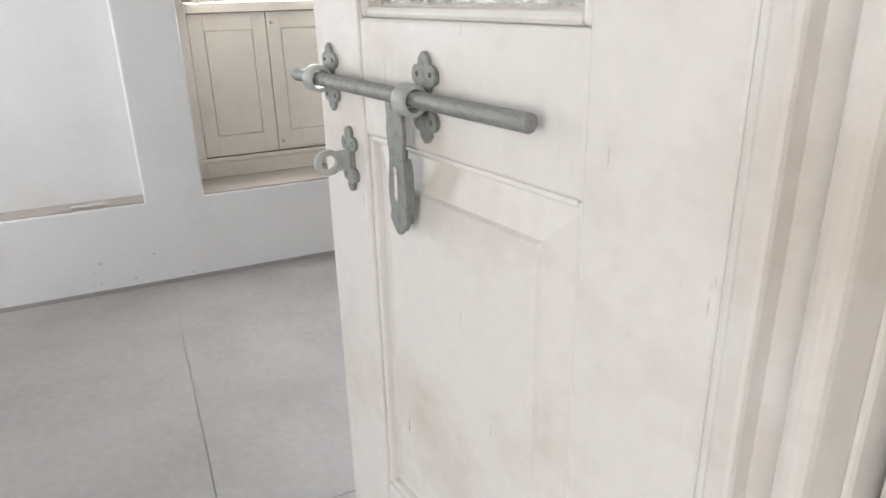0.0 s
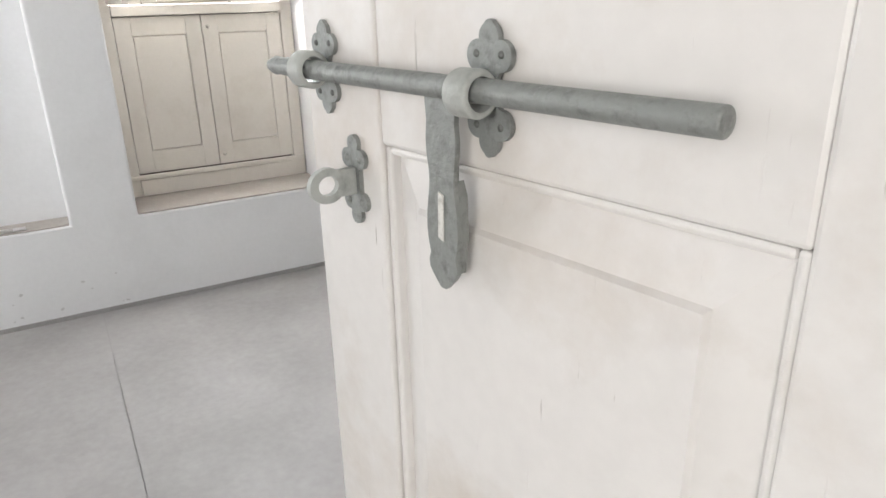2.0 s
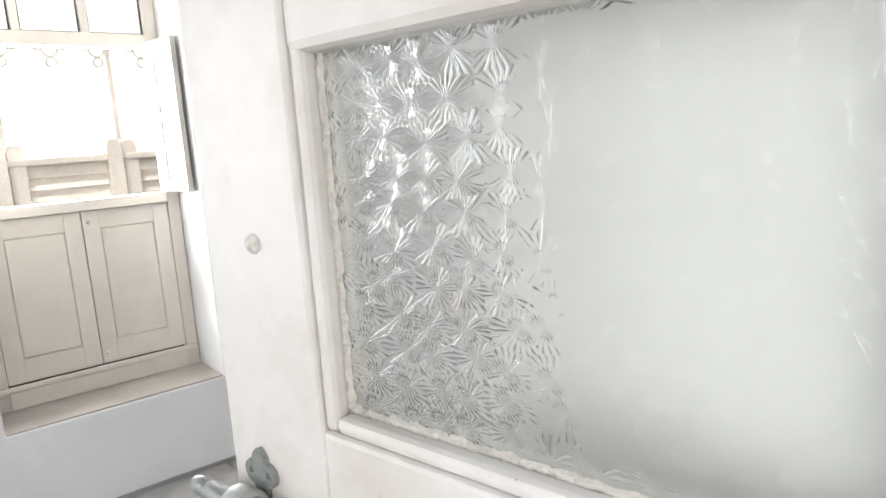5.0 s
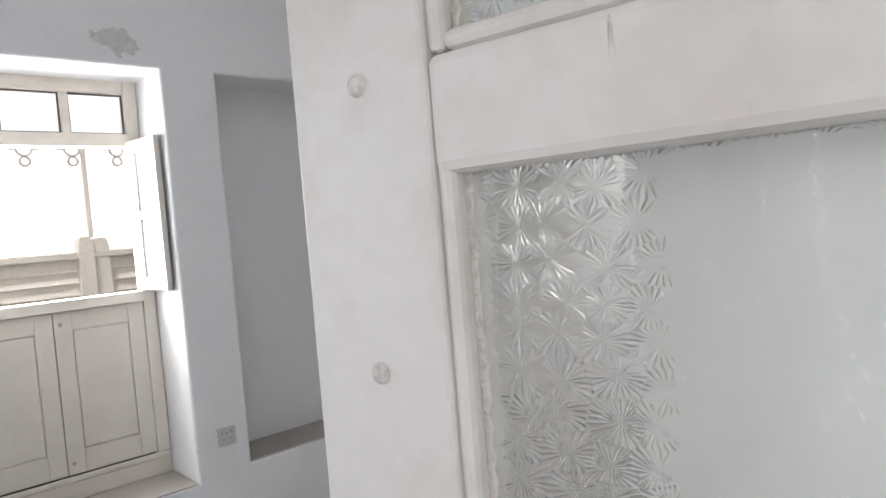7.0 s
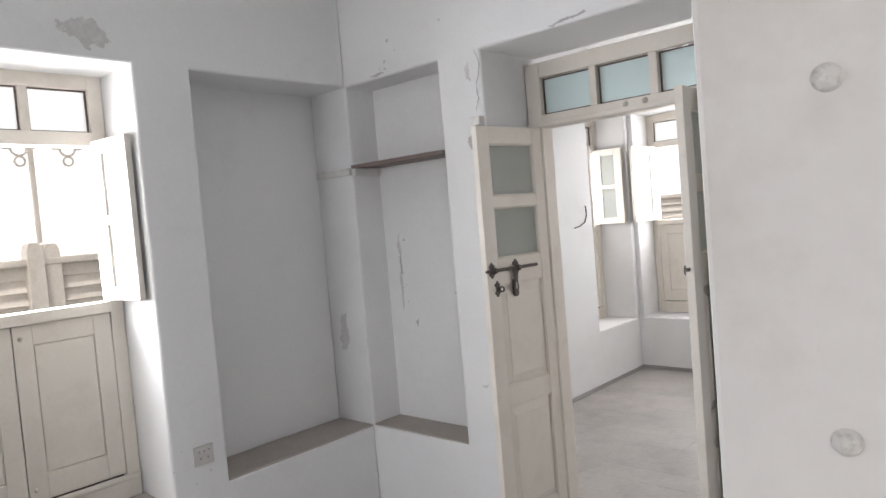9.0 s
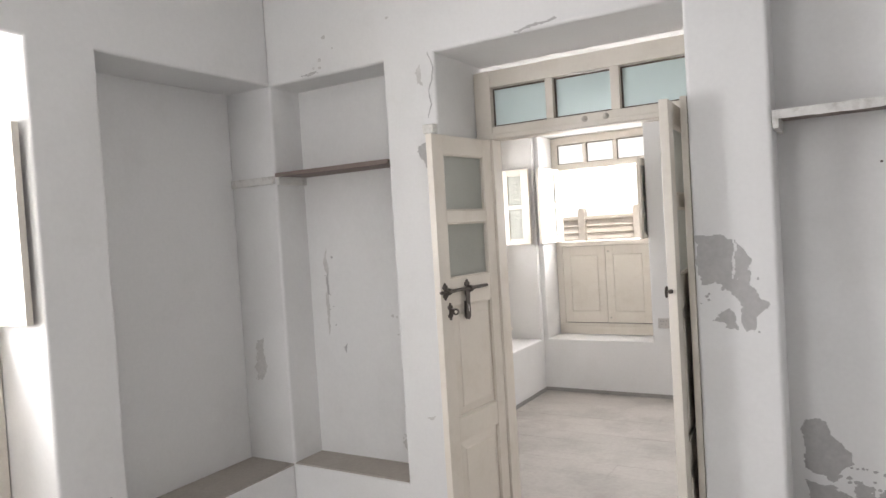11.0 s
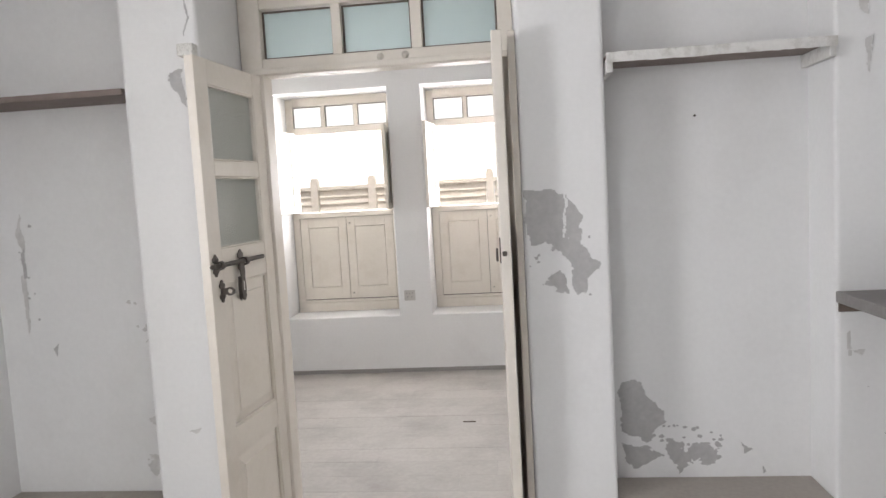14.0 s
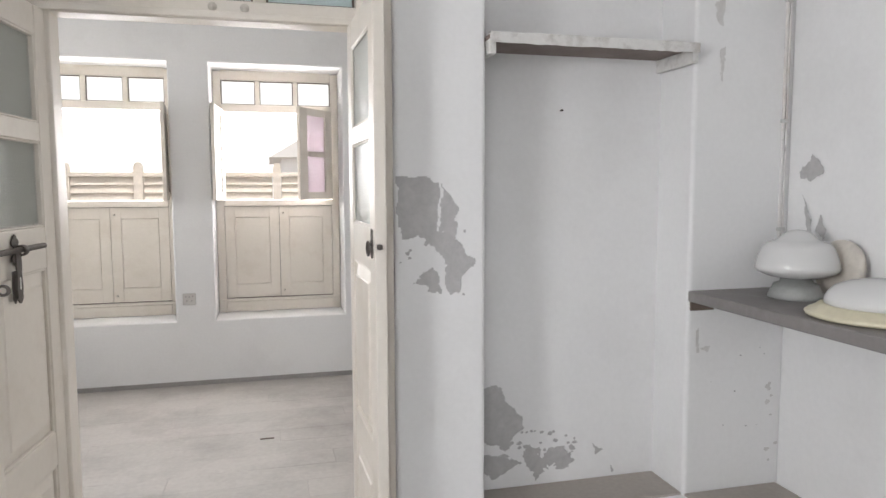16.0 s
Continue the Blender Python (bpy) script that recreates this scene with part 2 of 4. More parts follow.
M_STAR = star_glass("starburst_pressed_glass", (0.80, 0.82, 0.805, 1), 50.0, 0.17, 0.055, 0.93, 23.0, 0.5)
M_PEBBLE = star_glass("grey_pressed_glass", (0.55, 0.57, 0.53, 1), 80.0, 0.5, 0.3, 0.2)
M_BLUE = star_glass("pale_blue_frosted_glass", (0.66, 0.78, 0.79, 1), 50.0, 0.25, 0.4, 0.6)
M_CLEAR = star_glass("pale_window_glass", (0.95, 0.97, 0.97, 1), 40.0, 0.1, 0.45, 1.0)
M_PINK = star_glass("pink_pressed_glass", (0.82, 0.70, 0.75, 1), 60.0, 0.4, 0.35, 0.3)


# ---- mesh helpers ----
def box(bm, x0, x1, y0, y1, z0, z1, bevel=0.0, seg=2):
    vs = [bm.verts.new((x, y, z)) for x in (x0, x1) for y in (y0, y1) for z in (z0, z1)]
    fs = [bm.faces.new([vs[i] for i in q]) for q in ((0, 1, 3, 2), (4, 6, 7, 5), (0, 4, 5, 1), (2, 3, 7, 6), (0, 2, 6, 4), (1, 5, 7, 3))]
    if bevel:
        es = list({e for f in fs for e in f.edges})
        bmesh.ops.bevel(bm, geom=es, offset=bevel, segments=seg, affect="EDGES", profile=0.5)
    return bm


def lathe(bm, profile, n=32, m=None):
    """Turn (radius, height) pairs about z."""
    rings = []
    for r, z in profile:
        if r < 1e-5:
            rings.append([bm.verts.new((0, 0, z))])
        else:
            rings.append([bm.verts.new((r * math.cos(2 * math.pi * i / n), r * math.sin(2 * math.pi * i / n), z)) for i in range(n)])
    for a, b in zip(rings, rings[1:]):
        for i in range(n):
            j = (i + 1) % n
            q = [a[i % len(a)], a[j % len(a)], b[j % len(b)], b[i % len(b)]]
            q = list(dict.fromkeys(q))
            if len(q) > 2:
                bm.faces.new(q)
    if m is not None:
        bmesh.ops.transform(bm, matrix=m, verts=[v for r in rings for v in r])
    return bm


def prism(bm, outline, t0, t1, m=None):
    """Extrude an outline in the x-z plane from y = t0 to t1."""
    a = [bm.verts.new((x, t0, z)) for x, z in outline]
    b = [bm.verts.new((x, t1, z)) for x, z in outline]
    bm.faces.new(a)
    bm.faces.new(b[::-1])
    for i in range(len(a)):
        j = (i + 1) % len(a)
        bm.faces.new((a[j], a[i], b[i], b[j]))
    if m is not None:
        bmesh.ops.transform(bm, matrix=m, verts=a + b)
    return bm


def part(name, bm, mat, parent=None, label="", smooth=False, at=None):
    bmesh.ops.recalc_face_normals(bm, faces=bm.faces)
    me = bpy.data.meshes.new(name)
    bm.to_mesh(me)
    bm.free()
    me.materials.append(mat)
    if smooth:
        me.shade_smooth()
    ob = new(name, me)
    ob.parent = parent
    if at is not None:
        ob.matrix_basis = at
    if label:
        tagged(ob, label)
    return ob


def slab_part(name, dims, mat, parent=None, label="", bevel=0.003):
    return part(name, box(bmesh.new(), *dims, bevel), mat, parent, label)


def blob_outline(circles, n=48):
    """The outline of a union of circles about the first one's centre."""
    cx, cz, _ = circles[0]
    out = []
    for i in range(n):
        a = 2 * math.pi * i / n
        dx, dz = math.cos(a), math.sin(a)
        best = 0.002
        for x, z, r in circles:
            px, pz = x - cx, z - cz
            along = px * dx + pz * dz
            off = px * px + pz * pz - along * along
            if off < r * r:
                best = max(best, along + math.sqrt(r * r - off))
        out.append((cx + best * dx, cz + best * dz))
    return out


# ---- structure ----
def wall(name, us, vs, cut, place, thick, mat=M_PLASTER, label="", soft=0.013):
    """A solid wall over the grid us x vs; cut(u, v) gives the recess depth there, thick for an opening."""
    bm = bmesh.new()
    D = [[cut((us[i] + us[i + 1]) / 2, (vs[j] + vs[j + 1]) / 2) for j in range(len(vs) - 1)] for i in range(len(us) - 1)]

    def q(*pts):
        bm.faces.new([bm.verts.new(place(*p)) for p in pts])

    nu, nv = len(us) - 1, len(vs) - 1
    for i in range(nu):
        for j in range(nv):
            d = D[i][j]
            a, b, c, e = us[i], us[i + 1], vs[j], vs[j + 1]
            if d < thick:
                q((a, c, d), (b, c, d), (b, e, d), (a, e, d))
                q((a, c, thick), (b, c, thick), (b, e, thick), (a, e, thick))
            for (k, l, p0, p1) in ((i + 1, j, (b, c), (b, e)), (i, j + 1, (a, e), (b, e))):
                o = D[k][l] if k < nu and l < nv else thick
                if o != d:
                    q((*p0, d), (*p1, d), (*p1, o), (*p0, o))
            if i == 0 and d < thick:
                q((a, c, d), (a, e, d), (a, e, thick), (a, c, thick))
            if j == 0 and d < thick:
                q((a, c, d), (b, c, d), (b, c, thick), (a, c, thick))
    bmesh.ops.remove_doubles(bm, verts=bm.verts, dist=1e-5)
    bmesh.ops.recalc_face_normals(bm, faces=bm.faces)
    weight = bm.edges.layers.float.new("bevel_weight_edge")
    for e in bm.edges:
        e[weight] = 1.0 if e.is_convex and len(e.link_faces) == 2 and e.calc_face_angle() > 0.7 else 0.0
    ob = part(name, bm, mat, None)
    if soft:
        mod = ob.modifiers.new("soft_edges", "BEVEL")
        mod.width, mod.segments, mod.limit_method = soft, 3, "WEIGHT"
        mod.harden_normals = False
    return tagged(ob, label, "wall", kind="structure")


def rects(*rs):
    def cut(u, v):
        for a, b, c, d, depth in rs:
            if a < u < b and c < v < d:
                return depth
        return 0.0
    return cut


H = 3.05
XW, XE, YN = -1.075, 1.885, -0.35

wall_west = wall("wall_west", [-4.6, -3.9, -2.79, -2.5, -1.553, -1.28, YN], [0, 0.452, 0.48, 2.42, H],
                 rects((-3.9, -2.79, 0.452, 2.42, 0.15), (-2.5, -1.553, 0.452, 2.42, 0.45), (-1.28, YN, 0.48, 2.42, 0.305)),
                 lambda u, v, d: (XW - d, u, v), 0.45, label="white limewashed wall with a window and shallow niches")
wall_north = wall("wall_north", [-1.6, XW, -0.372, -0.1, 0.935, 1.205, XE, 2.75], [0, 0.485, 0.527, 2.415, 2.44, H],
                  rects((XW, -0.372, 0.485, 2.415, 0.21), (-0.1, 0.935, 0, 2.415, 0.45), (1.205, XE, 0.527, 2.44, 0.188)),
                  lambda u, v, d: (u, YN + d, v), 0.45, label="white plastered wall with niches beside a double doorway")
wall_east = wall("wall_east", [-4.6, -3.50, -2.42, -1.75, YN], [0, 0.527, 2.415, 2.44, H],
                 rects((-3.50, -2.42, 0, 2.415, 0.5), (-1.75, YN, 0.527, 2.44, 0.355)),
                 lambda u, v, d: (XE + d, u, v), 0.5, label="white plastered wall with a doorway and a deep niche")
wall_south = wall("wall_south", [-1.6, -1.05, 0.05, 2.385], [0, 0.9, 2.4, H], rects((-1.05, 0.05, 0.9, 2.4, 0.3)),
                  lambda u, v, d: (u, -4.6 - d, v), 0.3, label="plain white plastered wall")
GX, GY = -1.185, 3.297
wall_gallery_north = wall("wall_gallery_north", [-1.8, -1.14, -0.131, 0.165, 1.172, 2.6], [0, 0.51, 2.49, H],
                          rects((-1.14, -0.131, 0.51, 2.49, 0.45), (0.165, 1.172, 0.51, 2.49, 0.45)),
                          lambda u, v, d: (u, GY + d, v), 0.45, label="white plastered wall with two deep window recesses")
wall_gallery_west = wall("wall_gallery_west", [0.1, 2.5, 3.23, GY], [0, 0.51, 2.49, H], rects((2.5, 3.23, 0.51, 2.49, 0.45)),
                         lambda u, v, d: (GX - d, u, v), 0.45, label="white plastered wall with one deep window recess")
# unseen wall; its opening is added to hold the gallery fill lamp
wall_gallery_east = wall("wall_gallery_east", [0.1, 0.7, 1.9, GY], [0, 0.7, 2.4, H], rects((0.7, 1.9, 0.7, 2.4, 0.3)), lambda u, v, d: (2.3 + d, u, v), 0.3,
                         label="plain white plastered wall with a wide unseen opening added for light")
wall_lobby_north = wall("wall_lobby_north", [2.385, 5.0], [0, H], rects(), lambda u, v, d: (u, -1.6 + d, v), 0.3, label="plain white plastered wall")
wall_lobby_south = wall("wall_lobby_south", [2.385, 2.95, 4.55, 5.0], [0, 0.7, 2.5, H], rects((2.95, 4.55, 0.7, 2.5, 0.3)), lambda u, v, d: (u, -4.9 - d, v), 0.3,
                        label="plain white plastered wall with a wide unseen opening added for light")
wall_lobby_east = wall("wall_lobby_east", [-4.9, -1.6], [0, H], rects(),
                       lambda u, v, d: (4.7 + d, u, v), 0.3, label="plain white plastered wall")
ceiling = tagged(slab_part("ceiling", (-1.9, 5.2, -5.3, 3.85, H, H + 0.2), M_CEIL, bevel=0), "flat white plastered ceiling", "ceiling", kind="structure")
floor = tagged(slab_part("floor", (-1.6, 5.1, -5.0, 0.1, -0.2, -0.006), M_SKIRT, bevel=0), "worn grey cement floor with thin joints", "floor", kind="structure")
floor_gallery = tagged(slab_part("floor_gallery", (-1.7, 2.6, 0.1, 3.8, -0.2, -0.006), M_SKIRT, bevel=0), "pale worn timber floor boards", "floor", kind="structure")


def ledge(dims, label):
    return tagged(slab_part("niche_ledge", dims, M_LEDGE, None, "", 0.002), label, "ledge", kind="structure")


ledge((XW - 0.303, XW - 0.004, -1.278, YN - 0.003, 0.478, 0.488), "dusty cement base of a wall niche")
ledge((XW + 0.002, -0.374, YN + 0.004, YN + 0.208, 0.483, 0.492), "dusty cement base of a wall niche")
ledge((1.207, XE - 0.002, YN + 0.004, YN + 0.186, 0.525, 0.533), "dusty cement base of a wall niche")
ledge((XE + 0.004, XE + 0.353, -1.748, YN - 0.003, 0.525, 0.533), "dusty cement base of a deep wall niche")
ledge((XW - 0.148, XW - 0.004, -3.898, -2.792, 0.45, 0.457), "whitened cement base of a shallow niche")
ledge((XW - 0.31, XW - 0.004, -2.498, -1.555, 0.45, 0.458), "dusty cement window seat")


def skirting(dims):
    return tagged(slab_part("baseboard", dims, M_SKIRT, None, "", 0.004), "thin grey cement skirting at the foot of the wall", "skirting", kind="structure")


skirting((GX, 2.3, GY - 0.012, GY, -0.004, 0.035))
skirting((GX, GX + 0.012, 0.1, GY - 0.012, -0.004, 0.035))
skirting((XW, XW + 0.008, -4.6, YN, -0.004, 0.022))


# ---- doors ----
def plate_pair(parent, x, z, mat, ring, big=1.0, holes=True):
    """A bolt keep: two clover plates joined by a strap, and a ring round the rod."""
    k = big
    bm = bmesh.new()
    for sgn in (1, -1):
        o = blob_outline([(0, 0.024 * sgn * k, 0.011 * k), (0.010 * k, 0.021 * sgn * k, 0.0098 * k), (-0.010 * k, 0.021 * sgn * k, 0.0098 * k),
                          (0, 0.032 * sgn * k, 0.0088 * k), (0, 0.038 * sgn * k, 0.0045 * k), (0, 0.010 * sgn * k, 0.0085 * k)])
        prism(bm, [(x + a, z + b) for a, b in o], 0.0, 0.004)
    box(bm, x - 0.006, x + 0.006, 0, 0.004, z - 0.016, z + 0.016)
    p = part("keep_plate", bm, mat, parent, "clover-shaped iron plate")
    if ring:
        bm = bmesh.new()
        lathe(bm, [(0.0105, -0.010), (0.0138, -0.010), (0.0148, -0.008), (0.0148, 0.008), (0.0138, 0.010), (0.0105, 0.010), (0.0105, -0.010)], 28,
              Matrix.Translation((x, 0.019, z)) @ pose(0, 0, 0, 0, 90, 0))
        part("ring", bm, M_RING if mat is M_IRON else mat, p, "iron ring round the bolt", True)
    if holes:
        for sx in (-1, 1):
            for sz in (-1, 1):
                bm = bmesh.new()
                lathe(bm, [(0, 0.0014), (0.0014, 0.0013), (0.0023, 0.0005), (0.0025, 0)], 12, Matrix.Translation((x + sx * 0.011 * k, 0.004, z + sz * 0.022 * k)) @ pose(0, 0, 0, -90))
                part("screw", bm, M_SCREWDARK if mat is M_IRON else mat, p, "", True)
    return p


def bolt(leaf, W, z, mat):
    """A sliding rod with its keeps, its flat hasp tongue and a staple below."""
    rod_free, rod_end = W + 0.03, W - 0.393 * W / 0.545
    bm = bmesh.new()
    n = [(0, 0), (0.0064, 0), (0.0066, 0.0001), (0.0073, 0.0007), (0.0076, 0.0014), (0.0076, 0.003)]
    L = rod_free - rod_end
    lathe(bm, n + [(0.0076, L - 0.03), (0.0070, L - 0.018), (0.0078, L - 0.012), (0.0052, L - 0.002), (0, L)], 24,
          Matrix.Translation((rod_end, 0.019, z)) @ pose(0, 0, 0, 0, 90, 0))
    rod = part("bolt_rod", bm, mat, leaf, "round iron sliding bolt with worn paint", True)
    a, b = W - 0.035 * W / 0.545, W - 0.230 * W / 0.545
    plate_pair(leaf, a, z, mat, True, 0.88)
    plate_pair(leaf, b, z - 0.002, mat, True, 0.98)
    # flat tongue that hangs from the rod
    tx = W - 0.203 * W / 0.545
    bm = bmesh.new()
    o = []
    zs = [0.0, -0.010, -0.022, -0.033, -0.043, -0.053, -0.062, -0.072, -0.084, -0.096, -0.106, -0.113, -0.119, -0.124, -0.129, -0.134, -0.137]
    hw = [0.0145, 0.0150, 0.0138, 0.0150, 0.0148, 0.0128, 0.0122, 0.0136, 0.0156, 0.0160, 0.0148, 0.0128, 0.0148, 0.0142, 0.0105, 0.0055, 0.0025]
    o = [(tx + h, z + q) for q, h in zip(zs, hw)] + [(tx - h, z + q) for q, h in reversed(list(zip(zs, hw)))]
    prism(bm, o, 0.017, 0.021)
    for s in (-1, 1):
        prism(bm, [(tx + s * 0.010, z - 0.06), (tx + s * 0.0138, z - 0.07), (tx + s * 0.0145, z - 0.1), (tx + s * 0.011, z - 0.125), (tx + s * 0.006, z - 0.12), (tx + s * 0.008, z - 0.085)], 0.010, 0.017)
    prism(bm, [(tx + 0.004 + h * 0.95, z + q) for q, h in list(zip(zs, hw))[5:]] + [(tx + 0.004 - h * 0.6, z + q) for q, h in reversed(list(zip(zs, hw))[5:])], 0.0085, 0.0105)
    tongue = part("hasp_tongue", bm, mat, rod, "flat iron hasp hanging from the bolt")
    bm = bmesh.new()
    prism(bm, [(tx - 0.003, z - 0.070), (tx + 0.0022, z - 0.068), (tx + 0.003, z - 0.100), (tx - 0.0022, z - 0.102)], 0.0212, 0.0222)
    part("slot", bm, M_SCREW, rod, "pale slot in the hasp")
    # staple plate with a flat eye
    sx, sz = W - 0.069 * W / 0.545, z - 0.088
    bm = bmesh.new()
    for sgn in (1, -1):
        oo = blob_outline([(0, 0.02 * sgn, 0.009), (0.009, 0.018 * sgn, 0.008), (-0.009, 0.018 * sgn, 0.008), (0, 0.03 * sgn, 0.0075), (0, 0.007 * sgn, 0.008)])
        prism(bm, [(sx + p, sz + q) for p, q in oo], 0.0, 0.004)
    box(bm, sx - 0.008, sx + 0.008, 0, 0.004, sz - 0.012, sz + 0.012)
    st = part("staple_plate", bm, mat, leaf, "clover-shaped iron staple plate")
    bm = bmesh.new()
    n = 24
    rings = []
    for i in range(n):
        t = 2 * math.pi * i / n
        rings.append([bm.verts.new((sx + dy, 0.030 + r * 1.15 * math.cos(t), sz + r * math.sin(t))) for r, dy in ((0.008, -0.003), (0.0145, -0.003), (0.0145, 0.003), (0.008, 0.003))])
    for i in range(n):
        p, q2 = rings[i], rings[(i + 1) % n]
        for k in range(4):
            bm.faces.new((p[k], p[(k + 1) % 4], q2[(k + 1) % 4], q2[k]))
    box(bm, sx - 0.003, sx + 0.003, 0.003, 0.018, sz - 0.011, sz + 0.011)
    part("eye", bm, M_RING if mat is M_IRON else mat, st, "worn iron eye of the staple")
    for s in (-1, 1):
        for e in (-1, 1):
            bm = bmesh.new()
            lathe(bm, [(0, 0.002), (0.0018, 0.0018), (0.003, 0.0006), (0.0032, 0)], 12, Matrix.Translation((sx + e * 0.009, 0.004, sz + s * 0.018)) @ pose(0, 0, 0, -90))
            part("screw", bm, mat, st, "", True)
    return rod


def raised_panel(bm, x0, x1, z0, z1, yb, sgn, bevel_w=0.042, rise=0.012):
    """A fielded panel: sunk margins sloping up to a flat middle."""
    def ring(x0, x1, z0, z1, y):
        return [bm.verts.new(p) for p in ((x0, y, z0), (x1, y, z0), (x1, y, z1), (x0, y, z1))]
    a = ring(x0, x1, z0, z1, yb)
    b = ring(x0 + bevel_w, x1 - bevel_w, z0 + bevel_w, z1 - bevel_w, yb + sgn * rise)
    c = ring(x0 + bevel_w + 0.003, x1 - bevel_w - 0.003, z0 + bevel_w + 0.003, z1 - bevel_w - 0.003, yb + sgn * (rise + 0.004))
    for p, q in ((a, b), (b, c)):
        for i in range(4):
            j = (i + 1) % 4
            bm.faces.new((p[i], p[j], q[j], q[i]))
    bm.faces.new(c)


def bead(bm, x0, x1, z0, z1, y0, y1, w, sides=4):
    """A sloping bead round an opening; three sides leave out the top."""
    for (a, b, c, d) in ((x0, x0 + w, z0, z1), (x1 - w, x1, z0, z1), (x0 + w, x1 - w, z0, z0 + w), (x0 + w, x1 - w, z1 - w, z1))[:sides]:
        box(bm, a, b, min(y0, y1), max(y0, y1), c, d, min(w, abs(y1 - y0)) * 0.42, 2)


def ragged_putty(bm, x0, x1, z0, z1, y, seed):
    rnd = random.Random(seed)
    def run(p, q):
        n = max(4, int((q - p) / 0.0022))
        return [p + (q - p) * i / n for i in range(n + 1)]
    for horiz, lo, hi, at, s in ((True, x0, x1, z0, 1), (False, z0, z1, x0, 1), (False, z0, z1, x1, -1)):
        ps = run(lo, hi)
        w = [0.0018 + 0.0035 * abs(noise.noise((p * 60, seed, 0))) + 0.0018 * rnd.random() ** 2 for p in ps]
        d = [0.001 + 0.0025 * rnd.random() for _ in ps]
        rows = []
        for p, wi, di in zip(ps, w, d):
            e = [(at - s * 0.001, y), (at - s * 0.001, y + di), (at + s * wi * 0.6, y + di), (at + s * wi, y)]
            rows.append([bm.verts.new((p, yy, a) if horiz else (a, yy, p)) for a, yy in e])
        for r0, r1 in zip(rows, rows[1:]):
            for i in range(3):
                bm.faces.new((r0[i], r0[i + 1], r1[i + 1], r1[i]))


def door_leaf(W, dz, mat, iron, glass, m, label, hardware, kind_group="", screws=False):
    """A narrow leaf: two panes over two fielded panels. Hinge edge at x = 0, front face at y = 0."""
    leaf = new("door_leaf")
    leaf.matrix_world = m
    tagged(leaf, label, "door", kind_group)
    T = 0.04 if W > 0.5 else 0.032
    a, b = (0.118, W - 0.107) if W > 0.5 else (0.068, W - 0.078)
    bw = 0.011 if W > 0.5 else 0.006
    Z = [0.012, 0.20, 0.72, 0.82, 1.286 + dz, 1.406 + dz, 1.646 + dz, 1.700 + dz, 1.945 + dz, 2.045 + dz * 0.2]
    part("stile", box(bmesh.new(), 0, a, -T, 0, Z[0], Z[9], 0.003), mat, leaf)
    part("stile", box(bmesh.new(), b, W, -T, 0, Z[0], Z[9], 0.003), mat, leaf)
    for z0, z1 in ((Z[0], Z[1]), (Z[2], Z[3]), (Z[4], Z[5]), (Z[6], Z[7]), (Z[8], Z[9])):
        drop = 0.011 if W > 0.5 and z0 in (Z[6], Z[8]) else 0.0
        part("rail", box(bmesh.new(), a - 0.0005, b + 0.0005, -T + 0.0012, -0.0012, z0 - drop, z1, 0.0065 if drop else 0.0035), mat, leaf)
    for z0, z1 in ((Z[1], Z[2]), (Z[3], Z[4])):
        bm = bmesh.new()
        raised_panel(bm, a, b, z0, z1, -0.016, 1)
        raised_panel(bm, a, b, z0, z1, -T + 0.016, -1)
        bead(bm, a, b, z0, z1, -0.017, -0.004, 0.007)
        bead(bm, a, b, z0, z1, -T + 0.004, -T + 0.017, 0.007)
        part("panel", bm, mat, leaf)
    for i, (z0, z1) in enumerate(((Z[5], Z[6]), (Z[7], Z[8]))):
        p = part("pane", box(bmesh.new(), a + 0.002, b - 0.002, -0.023, -0.018, z0 + 0.002, z1 - 0.002), glass, leaf, "pressed glass pane with starburst pattern")
        p.visible_shadow = False
        bm = bmesh.new()
        bead(bm, a, b, z0, z1, -0.018, -0.003, bw, 3 if W > 0.5 else 4)
        bead(bm, a, b, z0, z1, -T + 0.003, -0.023, bw)
        part("glazing_bead", bm, mat, leaf)
        bm = bmesh.new()
        ragged_putty(bm, a + bw, b - bw, z0 + bw, z1 - bw, -0.018, i + int(W * 1000))
        part("putty", bm, M_PUTTY, leaf, "crumbling white putty along the glass")
    if hardware == "bolt":
        bolt(leaf, W - 0.003 if W > 0.5 else W, 1.341 + dz * 1.7, iron)
    else:
        bm = bmesh.new()
        o = blob_outline([(0, 0, 0.011), (0, 0.02, 0.009), (0, -0.02, 0.009), (0, 0.033, 0.007), (0, -0.033, 0.007)])
        prism(bm, [(W - 0.04 + p, 1.385 + q) for p, q in o], -T - 0.004, -T)
        st = part("ring_plate", bm, iron, leaf, "dark iron ring plate")
        bm = bmesh.new()
        n = 20
        R = [[bm.verts.new(((W - 0.04) + (0.018 + 0.0035 * math.cos(u)) * math.cos(t), -T - 0.012 + 0.0035 * math.sin(u), 1.372 + (0.018 + 0.0035 * math.cos(u)) * math.sin(t)))
              for u in [2 * math.pi * j / 8 for j in range(8)]] for t in [2 * math.pi * i / n for i in range(n)]]
        for i in range(n):
            for j in range(8):
                bm.faces.new((R[i][j], R[(i + 1) % n][j], R[(i + 1) % n][(j + 1) % 8], R[i][(j + 1) % 8]))
        part("pull_ring", bm, iron, st, "dark iron pull ring", True)
        box_b = box(bmesh.new(), W - 0.005, W + 0.018, -0.028, -0.014, 1.372, 1.386, 0.003)
        part("latch", box_b, iron, leaf, "dark iron latch")
